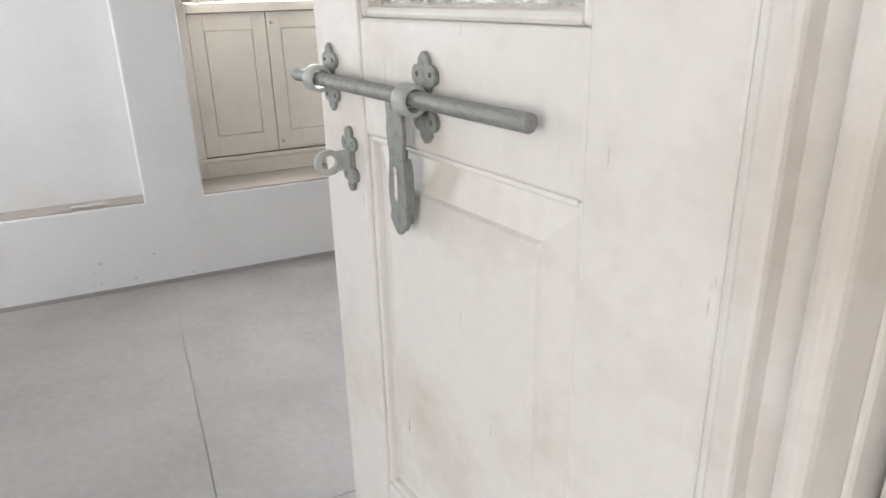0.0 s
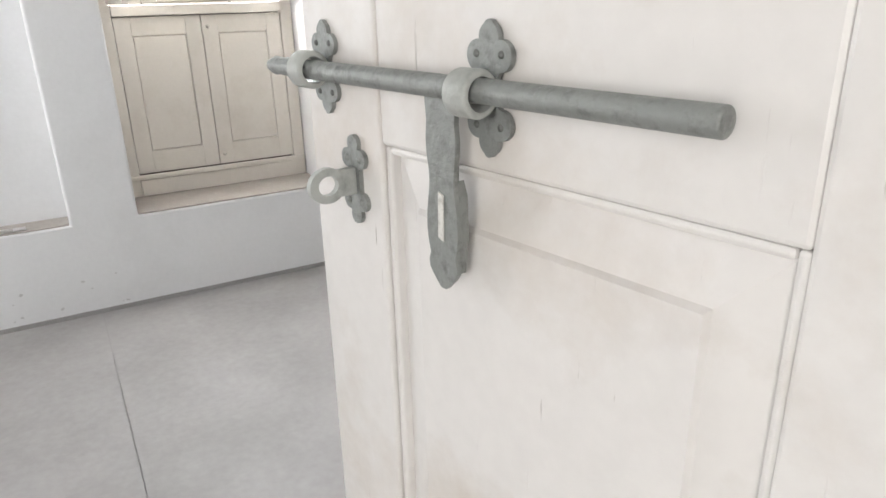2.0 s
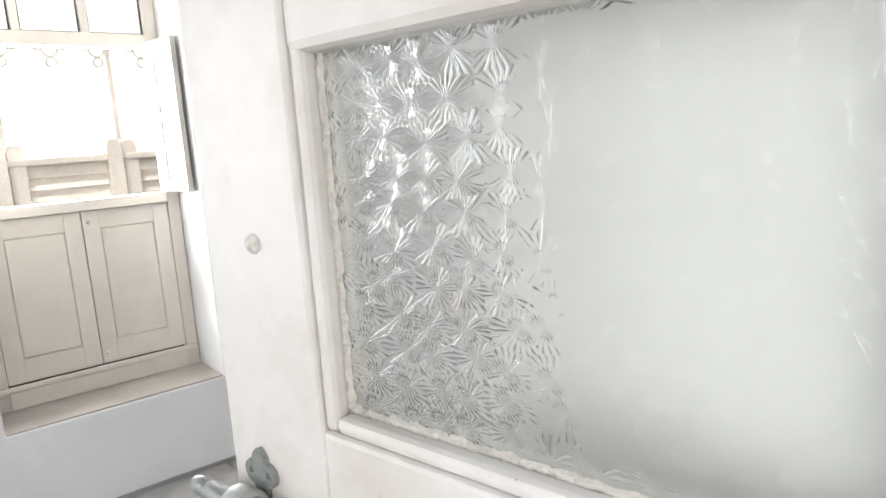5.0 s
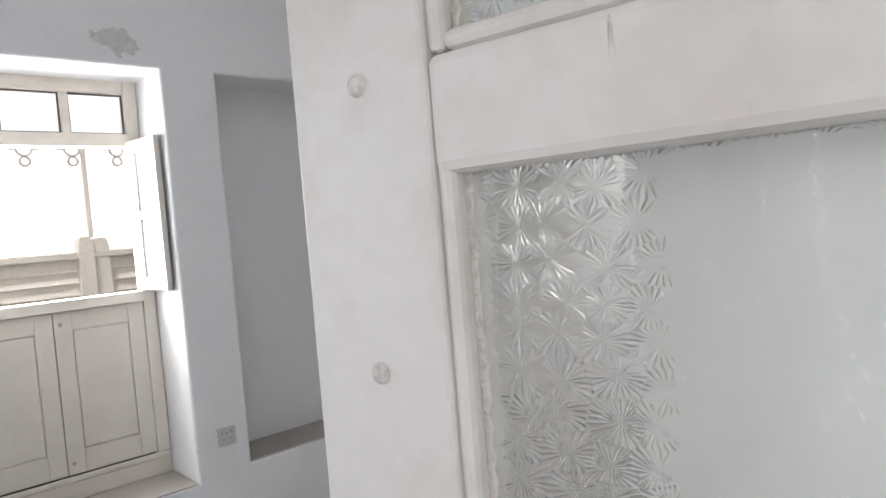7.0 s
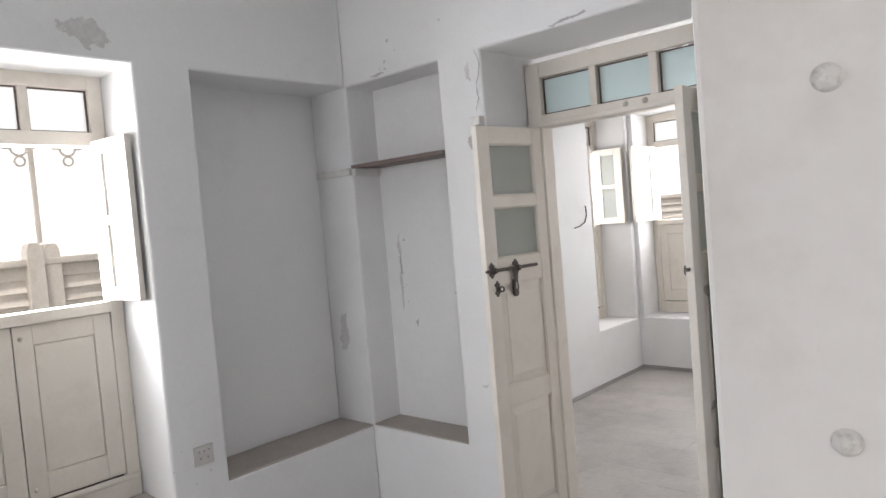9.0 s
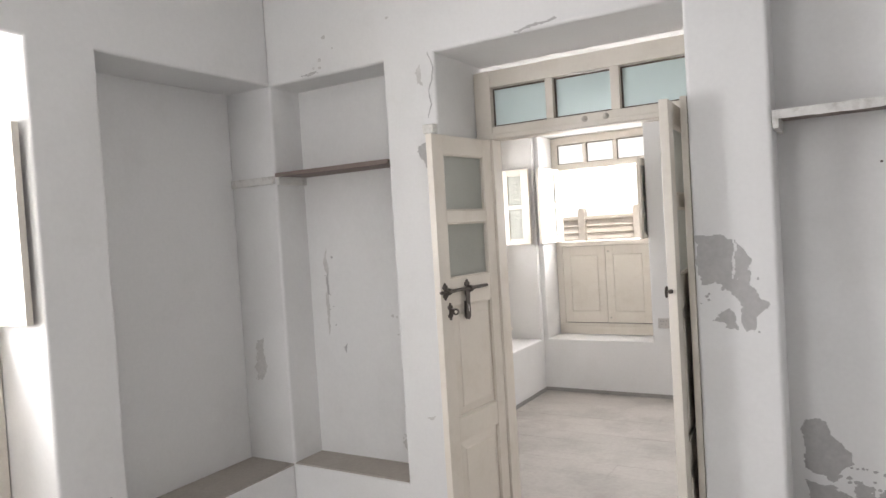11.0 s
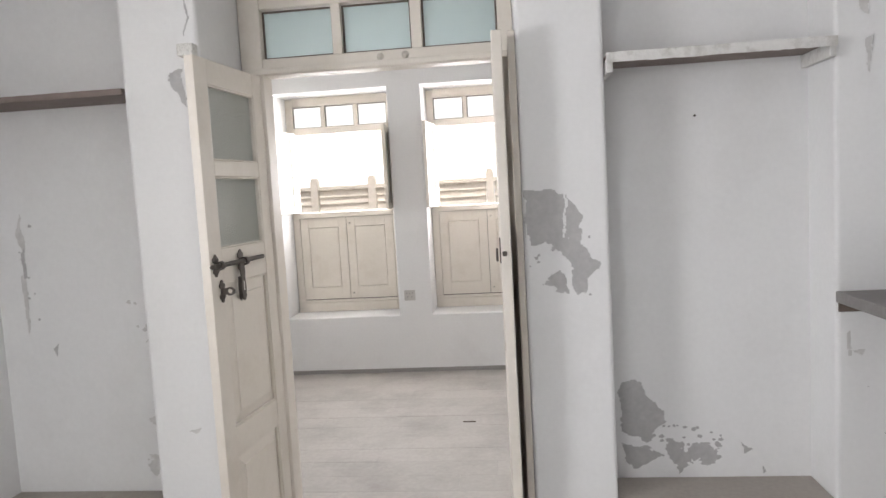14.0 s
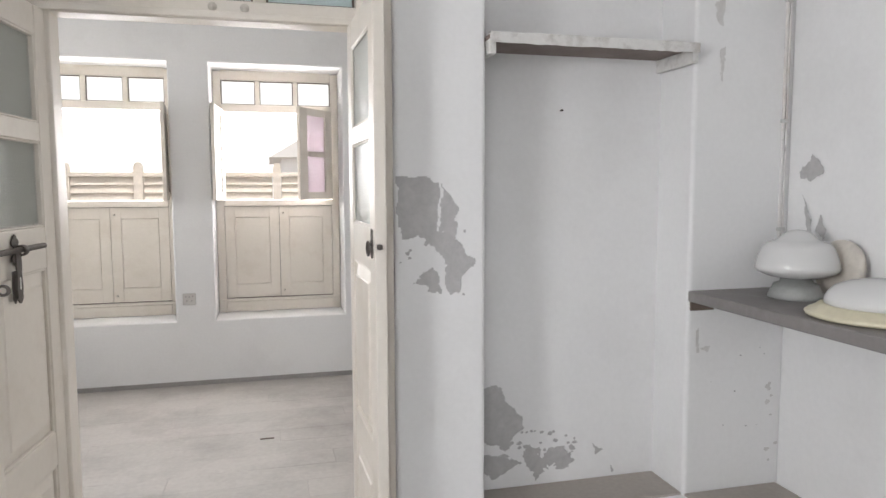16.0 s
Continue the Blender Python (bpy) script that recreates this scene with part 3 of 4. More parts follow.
    if screws:
        for z in (1.692, 1.523):
            bm = bmesh.new()
            lathe(bm, [(0, 0.0046), (0.002, 0.0045), (0.0045, 0.0037), (0.0062, 0.0018), (0.0068, 0)], 20, Matrix.Translation((W - 0.057, 0.0, z)) @ pose(0, 0, 0, -90))
            part("coach_bolt_head", bm, M_SCREW, leaf, "painted-over bolt head", True)
    for z in (0.25, 1.0, 1.8):
        bm = bmesh.new()
        lathe(bm, [(0, -0.05), (0.006, -0.05), (0.006, 0.05), (0, 0.05)], 14, Matrix.Translation((-0.004, -0.004, z)))
        part("hinge", bm, mat, leaf, "painted butt hinge", True)
    return leaf


LEAF_ANGLE = math.degrees(math.atan2(-0.171, -0.985))
door_leaf(0.548, 0.0, M_WHITE, M_IRON, M_STAR, pose(2.284, -2.470, 0, 0, 0, LEAF_ANGLE),
          "open white-painted door leaf with starburst glass and iron bolt", "bolt", screws=True)
door_leaf(0.462, 0.022, M_CREAM, M_DARKIRON, M_PEBBLE, pose(-0.025, -0.002, 0, 0, 0, -95.5),
          "open cream door leaf with grey glass and dark iron bolt", "bolt", "gallery door leaves")
door_leaf(0.462, 0.022, M_CREAM, M_DARKIRON, M_PEBBLE, pose(0.881, -0.002, 0, 0, 0, -88.4),
          "open cream door leaf with pull ring, seen nearly edge on", "ring", "gallery door leaves")


def door_frame(name, x0, x1, xi0, xi1, m, mat, label, panes, glass):
    """Posts, head and a transom light of three panes, in the x-z plane, front at y = 0, 0.09 deep."""
    fr = new(name)
    fr.matrix_world = m
    tagged(fr, label, "door frame", kind="structure")
    for a, b in ((x0, xi0), (xi1, x1)):
        part("post", box(bmesh.new(), a, b, 0.0, 0.09, 0, 2.374, 0.004), mat, fr)
    part("head", box(bmesh.new(), xi0, xi1, 0.002, 0.088, 2.05, 2.112, 0.004), mat, fr)
    part("head_moulding", box(bmesh.new(), x0 + 0.004, x1 - 0.004, -0.012, 0.0, 2.052, 2.075, 0.004), mat, fr)
    part("top_rail", box(bmesh.new(), xi0, xi1, 0.002, 0.088, 2.296, 2.374, 0.004), mat, fr)
    ps = panes
    for (p, q), (r, s) in zip(ps, ps[1:]):
        part("mullion", box(bmesh.new(), q, r, 0.004, 0.086, 2.112, 2.296, 0.003), mat, fr)
    for p, q in ps:
        pane = part("pane", box(bmesh.new(), p, q, 0.04, 0.044, 2.114, 2.294), glass, fr, "pale blue frosted transom pane")
        bm = bmesh.new()
        bead(bm, p, q, 2.114, 2.294, 0.03, 0.039, 0.007)
        part("glazing_bead", bm, M_DARKEDGE, pane, "dark timber edge round the pane")
    for x in (0.44, 0.535):
        bm = bmesh.new()
        lathe(bm, [(0, 0.012), (0.006, 0.011), (0.008, 0.006), (0.013, 0.004), (0.014, 0)], 16, Matrix.Translation((x, 0.002, 2.09)) @ pose(0, 0, 0, 90))
        part("latch_knob", bm, M_BEIGE, fr, "", True)
    return fr


door_2 = door_frame("door_2", -0.096, 0.932, -0.012, 0.878, pose(0, 0, 0), M_CREAM, "cream-painted double door frame with three-pane transom",
           ((-0.012, 0.262), (0.298, 0.560), (0.600, 0.878)), M_BLUE)
# added pale strip: narrows and lightens the too dark gap beside the right leaf
part("gap_cover", box(bmesh.new(), 0.910, 0.9335, -0.346, -0.003, 0, 2.07, 0.003), M_CREAM, door_2, "added cream strip that narrows the dark gap behind the leaf")
door_1 = door_frame("door_1", -0.04, 1.078, 0.006, 0.99, pose(2.289, -2.462, 0, 0, 0, -90), M_WHITE,
                    "white-painted double door frame with three-pane transom", ((0.006, 0.30), (0.34, 0.64), (0.68, 0.99)), M_BLUE)
part("jamb_bead", box(bmesh.new(), 0.003, 0.014, -0.002, 0.009, 0, 2.05, 0.0045, 3), M_WHITE, door_1)
part("jamb_strip", box(bmesh.new(), 0.003, 0.022, 0.011, 0.032, 0, 2.05, 0.004), M_WHITE, door_1)
part("door_stop", box(bmesh.new(), 0.003, 0.042, 0.070, 0.0885, 0, 2.05, 0.007, 3), M_WHITE, door_1)
part("architrave", box(bmesh.new(), -0.12, -0.004, 0.097, 0.115, 0, 2.5, 0.008), M_WHITE, door_1)
part("architrave", box(bmesh.new(), -0.10, -0.03, 0.114, 0.13, 0, 2.48, 0.007), M_WHITE, door_1)


# ---- windows ----
def casement(win, hinge_x, side, angle, z0, z1, w, mat, glass, label=""):
    """A two-pane sash hinged at hinge_x; side +1 opens from the right jamb. angle in degrees, swung to the room (-y)."""
    T = 0.028
    ob_m = pose(hinge_x, -0.005, 0, 0, 0, angle)
    bm = bmesh.new()
    s, r = min(0.1, w * 0.26), 0.06
    for a, b, c, d in ((0, s, z0, z1), (w - s, w, z0, z1), (s, w - s, z0, z0 + r), (s, w - s, z1 - r, z1), (s, w - s, (z0 + z1) / 2 - 0.02, (z0 + z1) / 2 + 0.02)):
        box(bm, a, b, -T / 2, T / 2, c, d, 0.003)
    cs = part("casement", bm, mat, win, label or "open glazed casement", at=ob_m)
    zm = (z0 + z1) / 2
    for a, b in ((z0 + r, zm - 0.02), (zm + 0.02, z1 - r)):
        part("pane", box(bmesh.new(), s - 0.002, w - s + 0.002, -0.003, 0.003, a, b), glass, cs)
    return cs


def window(name, w, dz, m, label, angles=(100, 80), glass=M_PEBBLE, mat=M_CREAM, right_glass=None, right_width=1.0):
    """A transom of three panes over an open pair of casements over a pair of timber panels. Room side at -y."""
    win = new(name)
    win.matrix_world = m
    tagged(win, label, "window", kind="structure")
    h = w / 2 - 0.004
    f = 0.062
    Z = [0.455 + dz, 0.572 + dz, 1.335 + dz, 1.386 + dz, 2.10 + dz, 2.163 + dz, 2.357 + dz, 2.425 + dz]
    D = 0.07
    for a, b in ((-h, -h + f), (h - f, h)):
        part("jamb", box(bmesh.new(), a, b, 0, D, Z[0] - 0.002, Z[7], 0.004), mat, win)
    for c, d, y0 in ((Z[0] + 0.003, Z[1] - 0.03, -0.012), (Z[2], Z[3], -0.022), (Z[4], Z[5], -0.006), (Z[6], Z[7] + 0.01, 0.0)):
        part("cross_rail", box(bmesh.new(), -h + f, h - f, y0, D - 0.002, c, d, 0.004), mat, win)
    part("bottom_moulding", box(bmesh.new(), -h + 0.004, h - 0.004, -0.02, 0.0, Z[1] - 0.028, Z[1] - 0.004, 0.005), mat, win)
    i0, i1 = -h + f, h - f
    tw = (i1 - i0 - 0.07) / 3
    for i in range(3):
        a = i0 + i * (tw + 0.035)
        pn = part("pane", box(bmesh.new(), a + 0.004, a + tw - 0.004, 0.03, 0.034, Z[5] + 0.003, Z[6] - 0.003), M_CLEAR, win, "clear transom pane")
        pn.visible_shadow = False
        bm = bmesh.new()
        bead(bm, a + 0.001, a + tw - 0.001, Z[5] + 0.001, Z[6] - 0.001, 0.02, 0.04, 0.006)
        part("glazing_bead", bm, M_DARKEDGE, win, "dark edge round the pane")
        if i:
            part("mullion", box(bmesh.new(), a - 0.035, a, 0.002, D - 0.004, Z[5], Z[6], 0.003), mat, win)
    mid = (i0 + i1) / 2
    for a, b in ((i0 + 0.003, mid - 0.002), (mid + 0.002, i1 - 0.003)):
        bm = bmesh.new()
        s = 0.075
        for p, q, c, d in ((a, a + s, Z[1], Z[2] - 0.004), (b - s, b, Z[1], Z[2] - 0.004), (a + s, b - s, Z[1], Z[1] + 0.11), (a + s, b - s, Z[2] - 0.09, Z[2] - 0.004)):
            box(bm, p, q, 0.006, 0.036, c, d, 0.002)
        sh = part("shutter", bm, mat, win, "closed cream timber shutter")
        bm = bmesh.new()
        raised_panel(bm, a + s, b - s, Z[1] + 0.11, Z[2] - 0.09, 0.016, -1, 0.004, 0.003)
        part("panel", bm, mat, sh)
    part("back_board", box(bmesh.new(), i0, i1, 0.04, 0.05, Z[1] - 0.03, Z[2]), M_DARKEDGE, win, "dark boards behind the shutters")
    for z in (Z[1] + 0.05, Z[2] - 0.06):
        bm = bmesh.new()
        lathe(bm, [(0, 0.012), (0.005, 0.011), (0.007, 0.006), (0.01, 0)], 12, Matrix.Translation((mid + 0.03, 0.006, z)) @ pose(0, 0, 0, 90))
        part("knob", bm, M_BEIGE, win, "", True)
    cw = (i1 - i0) / 2
    casement(win, i0, -1, -angles[0], Z[3] + 0.004, Z[4] + 0.02, cw, mat, glass)
    casement(win, i1, 1, -180 + angles[1], Z[3] + 0.004, Z[4] + 0.02, cw * right_width, mat, right_glass or glass)
    return win


window("window_1", 0.947, 0.0, pose(-1.39, -2.0265, 0, 0, 0, 90), "cream window with open casements over closed timber shutters", (86, 97), right_width=0.68)
window("window_2", 1.009, 0.055, pose(-0.6355, 3.62, 0), "cream window with open casements over closed timber shutters", (95, 95))
window("window_3", 1.007, 0.055, pose(0.6685, 3.62, 0), "cream window with one half-closed pink-glazed casement", (95, 50), right_glass=M_PINK)
window("window_4", 0.73, 0.055, pose(-1.505, 2.865, 0, 0, 0, 90), "narrow cream window with open casements over shutters", (90, 90))


# ---- shelves, slab and what lies on it ----
def shelf(x0, x1, y0, y1, z, label, cleats, edge=M_SHELF):
    sh = new("wall_shelf")
    sh.location = (x0, y0, z)
    tagged(sh, label, "shelf", "niche shelves")
    w, d = x1 - x0, y1 - y0
    bm = box(bmesh.new(), 0, w, 0, d, -0.012, 0, 0.002)
    part("board", bm, M_SHELFUNDER, sh, "brown bare timber board")
    bm = bmesh.new()
    n = 40
    rnd = random.Random(int(w * 1000))
    rows = []
    lip = 0.024 if edge is M_SHELF else 0.014
    for i in range(n + 1):
        e = 0.003 * rnd.random()
        x = w * i / n
        rows.append([bm.verts.new(p) for p in ((x, -0.006, -lip - e), (x, -0.006, 0.004 + e * 0.6), (x, 0.02, 0.006), (x, 0.02, -0.001), (x, 0.0, -0.001), (x, 0.0, -lip))])
    for a, b in zip(rows, rows[1:]):
        for k in range(6):
            bm.faces.new((a[k], a[(k + 1) % 6], b[(k + 1) % 6], b[k]))
    part("front_edge", bm, edge, sh, "chipped front edge")
    for c in cleats:
        a = 0 if c == "l" else w - 0.02
        part("cleat", box(bmesh.new(), a, a + 0.02, 0.002, d - 0.002, -0.055, -0.0125, 0.003), M_SHELF, sh, "chipped white end cleat")
    return sh


shelf(1.209, 1.881, -0.375, YN + 0.186, 1.968, "chipped white timber shelf high in a wall niche", "lr")
shelf(XW + 0.004, -0.376, -0.352, YN + 0.206, 1.975, "old brown-edged timber shelf high in a corner niche", "l", M_SHELFUNDER)
cl = tagged(slab_part("shelf_cleat", (XW - 0.300, XW - 0.004, YN - 0.024, YN - 0.001, 1.925, 1.965), M_SHELF, None, "", 0.004),
            "bare chipped timber cleat on the niche end", "cleat")

slab = new("stone_slab")
slab.location = (XE, -1.05, 1.19)
tagged(slab, "dark grey stone shelf slab set into a niche", "shelf")
part("slab", box(bmesh.new(), -0.004, 0.353, -0.696, 0.697, -0.020, 0.015, 0.004), M_SLAB, slab)
# dark strip in place of the shaded gap below the slab
part("gap_shade_strip", box(bmesh.new(), 0.004, 0.09, 0.690, 0.698, -0.050, -0.021, 0.002), M_DARKEDGE, slab, "dark strip coloured as the shaded gap under the slab")


def dome_lamp(x, y, z):
    lamp = new("glass_lamp")
    lamp.location = (x, y, z)
    lamp.scale = (0.94, 0.94, 0.94)
    tagged(lamp, "white opal glass lamp on a cloudy glass base", "lamp")
    part("base", lathe(bmesh.new(), [(0, 0), (0.082, 0), (0.085, 0.004), (0.078, 0.018), (0.070, 0.035), (0.066, 0.045), (0.05, 0.05), (0.045, 0.062), (0, 0.062)], 40), M_GREYGLASS, lamp, "cloudy grey glass base", True)
    part("shade", lathe(bmesh.new(), [(0, 0.064), (0.055, 0.064), (0.088, 0.071), (0.114, 0.083), (0.122, 0.093), (0.121, 0.104), (0.114, 0.132), (0.103, 0.160), (0.092, 0.174),
                                       (0.070, 0.181), (0.054, 0.190), (0.040, 0.204), (0.022, 0.213), (0, 0.216)], 48), M_OPAL, lamp, "white opal glass shade", True)
    return lamp


def plate_lamp(x, y, z):
    lamp = new("ceiling_lamp")
    lamp.location = (x, y, z)
    tagged(lamp, "white domed lamp on a cream backplate, lying on the slab", "lamp")
    part("backplate", lathe(bmesh.new(), [(0, 0), (0.15, 0), (0.164, 0.004), (0.167, 0.010), (0.160, 0.016), (0.145, 0.021), (0.138, 0.030), (0.12, 0.032), (0, 0.032)], 56), M_CREAMPLASTIC, lamp, "cream plastic backplate", True)
    part("dome", lathe(bmesh.new(), [(0.118, 0.030), (0.124, 0.036), (0.123, 0.046), (0.115, 0.062), (0.10, 0.078), (0.07, 0.091), (0.035, 0.098), (0, 0.1)], 56), M_OPAL, lamp, "white glossy dome", True)
    return lamp


dome_lamp(2.103, -0.562, 1.2055)
plate_lamp(2.064, -0.885, 1.2055)
disc = new("round_lamp_plate")
disc.matrix_world = pose(2.205, -0.615, 1.207, 0, -82, 0)
tagged(disc, "beige enamel lamp plate leaning against the wall", "lamp part")
part("plate", lathe(bmesh.new(), [(0, 0.006), (0.06, 0.006), (0.078, 0.002), (0.085, 0.004), (0.086, 0.018), (0.08, 0.024), (0.05, 0.028), (0, 0.028)], 40,
                    Matrix.Translation((0.086, 0, 0))), M_BEIGE, disc, "", True)
part("spindle", lathe(bmesh.new(), [(0, 0.028), (0.012, 0.028), (0.011, 0.04), (0, 0.041)], 16, Matrix.Translation((0.086, 0, 0))), M_DARKEDGE, disc, "dark threaded spindle", True)


# ---- wall fittings ----
def socket(m):
    s = new("wall_socket")
    s.matrix_world = m
    tagged(s, "grey plastic wall socket plate", "socket", "wall sockets")
    part("plate", box(bmesh.new(), -0.048, 0.048, -0.009, 0.001, -0.045, 0.045, 0.004), M_SOCKET, s)
    for x, z in ((-0.018, -0.012), (0.018, -0.012), (0.0, 0.018), (-0.024, 0.02), (0.026, 0.022)):
        part("socket_hole", lathe(bmesh.new(), [(0, 0.001), (0.0055, 0.001), (0.0055, 0.0)], 12, Matrix.Translation((x, -0.009, z)) @ pose(0, 0, 0, 90)), M_SKIRT, s)
    part("switch", box(bmesh.new(), 0.006, 0.016, -0.013, -0.008, 0.012, 0.032, 0.002), M_SOCKET, s)
    return s


socket(pose(-0.029, GY, 0.682))
socket(pose(XW, -1.400, 0.644, 0, 0, 90))


def rod_thing(name, pts, r, mat, label, category, smooth=True):
    cu = bpy.data.curves.new(name, "CURVE")
    cu.dimensions = "3D"
    cu.bevel_depth, cu.bevel_resolution = r, 3
    sp = cu.splines.new("POLY")
    sp.points.add(len(pts) - 1)
    for p, q in zip(sp.points, pts):
        p.co = (*q, 1)
    cu.materials.append(mat)
    return tagged(new(name, cu), label, category)


def conduit():
    c = new("cable_conduit")
    c.location = (2.215, YN - 0.008, 1.37)
    tagged(c, "thin white cable run clipped down the wall corner", "cable")
    part("cable", box(bmesh.new(), -0.006, 0.002, 0.0, 0.008, 0, H - 1.37, 0.002), M_WHITE, c)
    part("cable", box(bmesh.new(), 0.006, 0.013, 0.0, 0.008, 0, H - 1.37, 0.002), M_WHITE, c)
    for z in (0.02, 0.37, 0.75, 1.2):
        part("clip", box(bmesh.new(), -0.010, 0.017, -0.002, 0.0085, z, z + 0.012, 0.001), M_WORN, c)


conduit()


def nail(x, y, z, name="nail", label="rusty nail in the plaster"):
    bm = bmesh.new()
    lathe(bm, [(0, 0.0), (0.002, 0.0), (0.002, 0.014), (0.004, 0.014), (0.004, 0.016), (0, 0.017)], 10, pose(0, 0, 0, 90))
    ob = part(name, bm, M_DARKIRON)
    ob.location = (x, y, z)
    return tagged(ob, label, "nail")


nail(1.519, -0.163, 1.783)
nail(1.89, -0.352, 1.195, "wall_plug", "small metal plug at the niche corner")

hook = rod_thing("wall_hook", [(-1.188, 2.386, 1.64), (-1.178, 2.386, 1.635), (-1.172, 2.38, 1.56), (-1.17, 2.34, 1.50), (-1.165, 2.25, 1.472), (-1.16, 2.149, 1.46)], 0.006, M_DARKIRON,
                 "bent dark iron hook on the gallery wall", "hook")

pen = new("marker_stick")
pen.matrix_world = pose(XW - 0.02, -3.04, 0.466, 0, 0, 88)
tagged(pen, "pale rod with a grey end lying on the niche ledge", "marker")
part("body", lathe(bmesh.new(), [(0, -0.08), (0.008, -0.08), (0.0085, -0.07), (0.0085, 0.03), (0, 0.03)], 16, pose(0, 0, 0, 0, 90, 0)), M_SCREW, pen, "pale body", True)
part("cap", lathe(bmesh.new(), [(0, 0.03), (0.0092, 0.03), (0.0092, 0.075), (0.007, 0.08), (0, 0.08)], 16, pose(0, 0, 0, 0, 90, 0)), M_SOCKET, pen, "grey cap", True)

stick = tagged(slab_part("splinter", (0.50, 0.585, 1.955, 1.967, 0.0, 0.006), M_DARKEDGE, None, "", 0.002), "small dark wood splinter on the boards", "splinter")


# ---- worn patches, a skin's depth proud of the paint ----
depth_of = [0.001]


def inside(pts, u, v):
    c = False
    for (a, b), (d, e) in zip(pts, pts[1:] + pts[:1]):
        if (b > v) != (e > v) and u < (d - a) * (v - b) / (e - b) + a:
            c = not c
    return c


def patch(parent, pts, place, seed, mat=M_PATCH, label="bare grey cement where the limewash has peeled", amount=0.2):
    """A ragged skin of fine cells inside an outline, its edge broken up by noise."""
    u0, u1 = min(p[0] for p in pts), max(p[0] for p in pts)
    v0, v1 = min(p[1] for p in pts), max(p[1] for p in pts)
    s = min(0.0035, max(u1 - u0, v1 - v0) / 12)
    wob = min(0.022, 0.35 * min(u1 - u0, v1 - v0)) * min(1.0, amount * 3)
    bm = bmesh.new()
    made = {}
    depth_of[0] += 0.00002

    def corner(i, j):
        if (i, j) not in made:
            du, dv = noise.noise((i * 0.9, j * 0.9, seed)) * s * 0.35, noise.noise((i * 0.9, j * 0.9, seed + 9)) * s * 0.35
            made[i, j] = bm.verts.new(place(u0 + i * s + du, v0 + j * s + dv, depth_of[0]))
        return made[i, j]

    m = int(wob / s) + 2
    for i in range(-m, int((u1 - u0) / s) + m):
        for j in range(-m, int((v1 - v0) / s) + m):
            u, v = u0 + (i + 0.5) * s, v0 + (j + 0.5) * s
            n1 = noise.noise((u * 28, v * 28, seed)) + 0.35 * noise.noise((u * 95, v * 95, seed))
            n2 = noise.noise((u * 28, v * 28, seed + 5)) + 0.35 * noise.noise((u * 95, v * 95, seed + 5))
            if inside(pts, u + n1 * wob, v + n2 * wob) and noise.noise((u * 60, v * 60, seed + 3)) < 0.8:
                bm.faces.new((corner(i, j), corner(i + 1, j), corner(i + 1, j + 1), corner(i, j + 1)))
    if not bm.faces:
        bm.free()
        return None
    ob = part("worn_patch", bm, mat, parent, label)
    return ob


def flecks(parent, n, u0, u1, v0, v1, size, place, seed, mat=M_PATCH):
    rnd = random.Random(seed)
    for i in range(n):
        u, v, s = rnd.uniform(u0, u1), rnd.uniform(v0, v1), size * rnd.uniform(0.4, 1.2)
        k = rnd.randint(5, 7)
        pts = [(u + s * rnd.uniform(0.5, 1) * math.cos(6.283 * j / k), v + 0.8 * s * rnd.uniform(0.4, 1) * math.sin(6.283 * j / k)) for j in range(k)]
        patch(parent, pts, place, seed * 100 + i, mat)


def on_north(y):
    return lambda u, v, d: (u, y - d, v)


def on_west(x):
    return lambda u, v, d: (x + d, u, v)


def on_east(x):
    return lambda u, v, d: (x - d, u, v)


pier = on_north(YN)
patch(wall_north, [(0.942, 1.566), (1.02, 1.561), (1.064, 1.552), (1.066, 1.50), (1.058, 1.45), (1.06, 1.405), (1.03, 1.39), (1.0, 1.40), (0.955, 1.385), (0.942, 1.44)], pier, 3)
patch(wall_north, [(1.072, 1.54), (1.10, 1.51), (1.122, 1.475), (1.118, 1.44), (1.112, 1.39), (1.14, 1.35), (1.172, 1.318), (1.172, 1.30), (1.13, 1.283), (1.125, 1.235), (1.10, 1.228),
                   (1.085, 1.26), (1.09, 1.31), (1.05, 1.37), (1.015, 1.372), (1.02, 1.392), (1.066, 1.408), (1.07, 1.46)], pier, 4)
patch(wall_north, [(1.02, 1.295), (1.048, 1.302), (1.062, 1.275), (1.072, 1.225), (1.025, 1.225), (1.03, 1.25), (0.995, 1.262)], pier, 5)
flecks(wall_north, 9, 0.95, 1.19, 1.22, 1.45, 0.010, pier, 6)
rb = on_north(YN + 0.188)
patch(wall_north, [(1.245, 0.872), (1.285, 0.890), (1.325, 0.868), (1.335, 0.83), (1.385, 0.775), (1.405, 0.735), (1.37, 0.70), (1.33, 0.665), (1.25, 0.70)], rb, 11)
patch(wall_north, [(1.25, 0.655), (1.31, 0.645), (1.36, 0.635), (1.395, 0.61), (1.34, 0.59), (1.29, 0.565), (1.262, 0.59)], rb, 12)
patch(wall_north, [(1.40, 0.64), (1.44, 0.655), (1.47, 0.63), (1.50, 0.665), (1.55, 0.65), (1.585, 0.635), (1.575, 0.60), (1.54, 0.575), (1.51, 0.60), (1.48, 0.575), (1.44, 0.555), (1.42, 0.60)], rb, 13, amount=0.35)
flecks(wall_north, 36, 1.33, 1.60, 0.60, 0.72, 0.013, rb, 14)
patch(wall_north, [(1.655, 0.655), (1.69, 0.625), (1.665, 0.615)], rb, 15)
patch(wall_north, [(1.72, 0.575), (1.735, 0.55), (1.725, 0.545)], rb, 16)
nb = on_north(YN + 0.21)
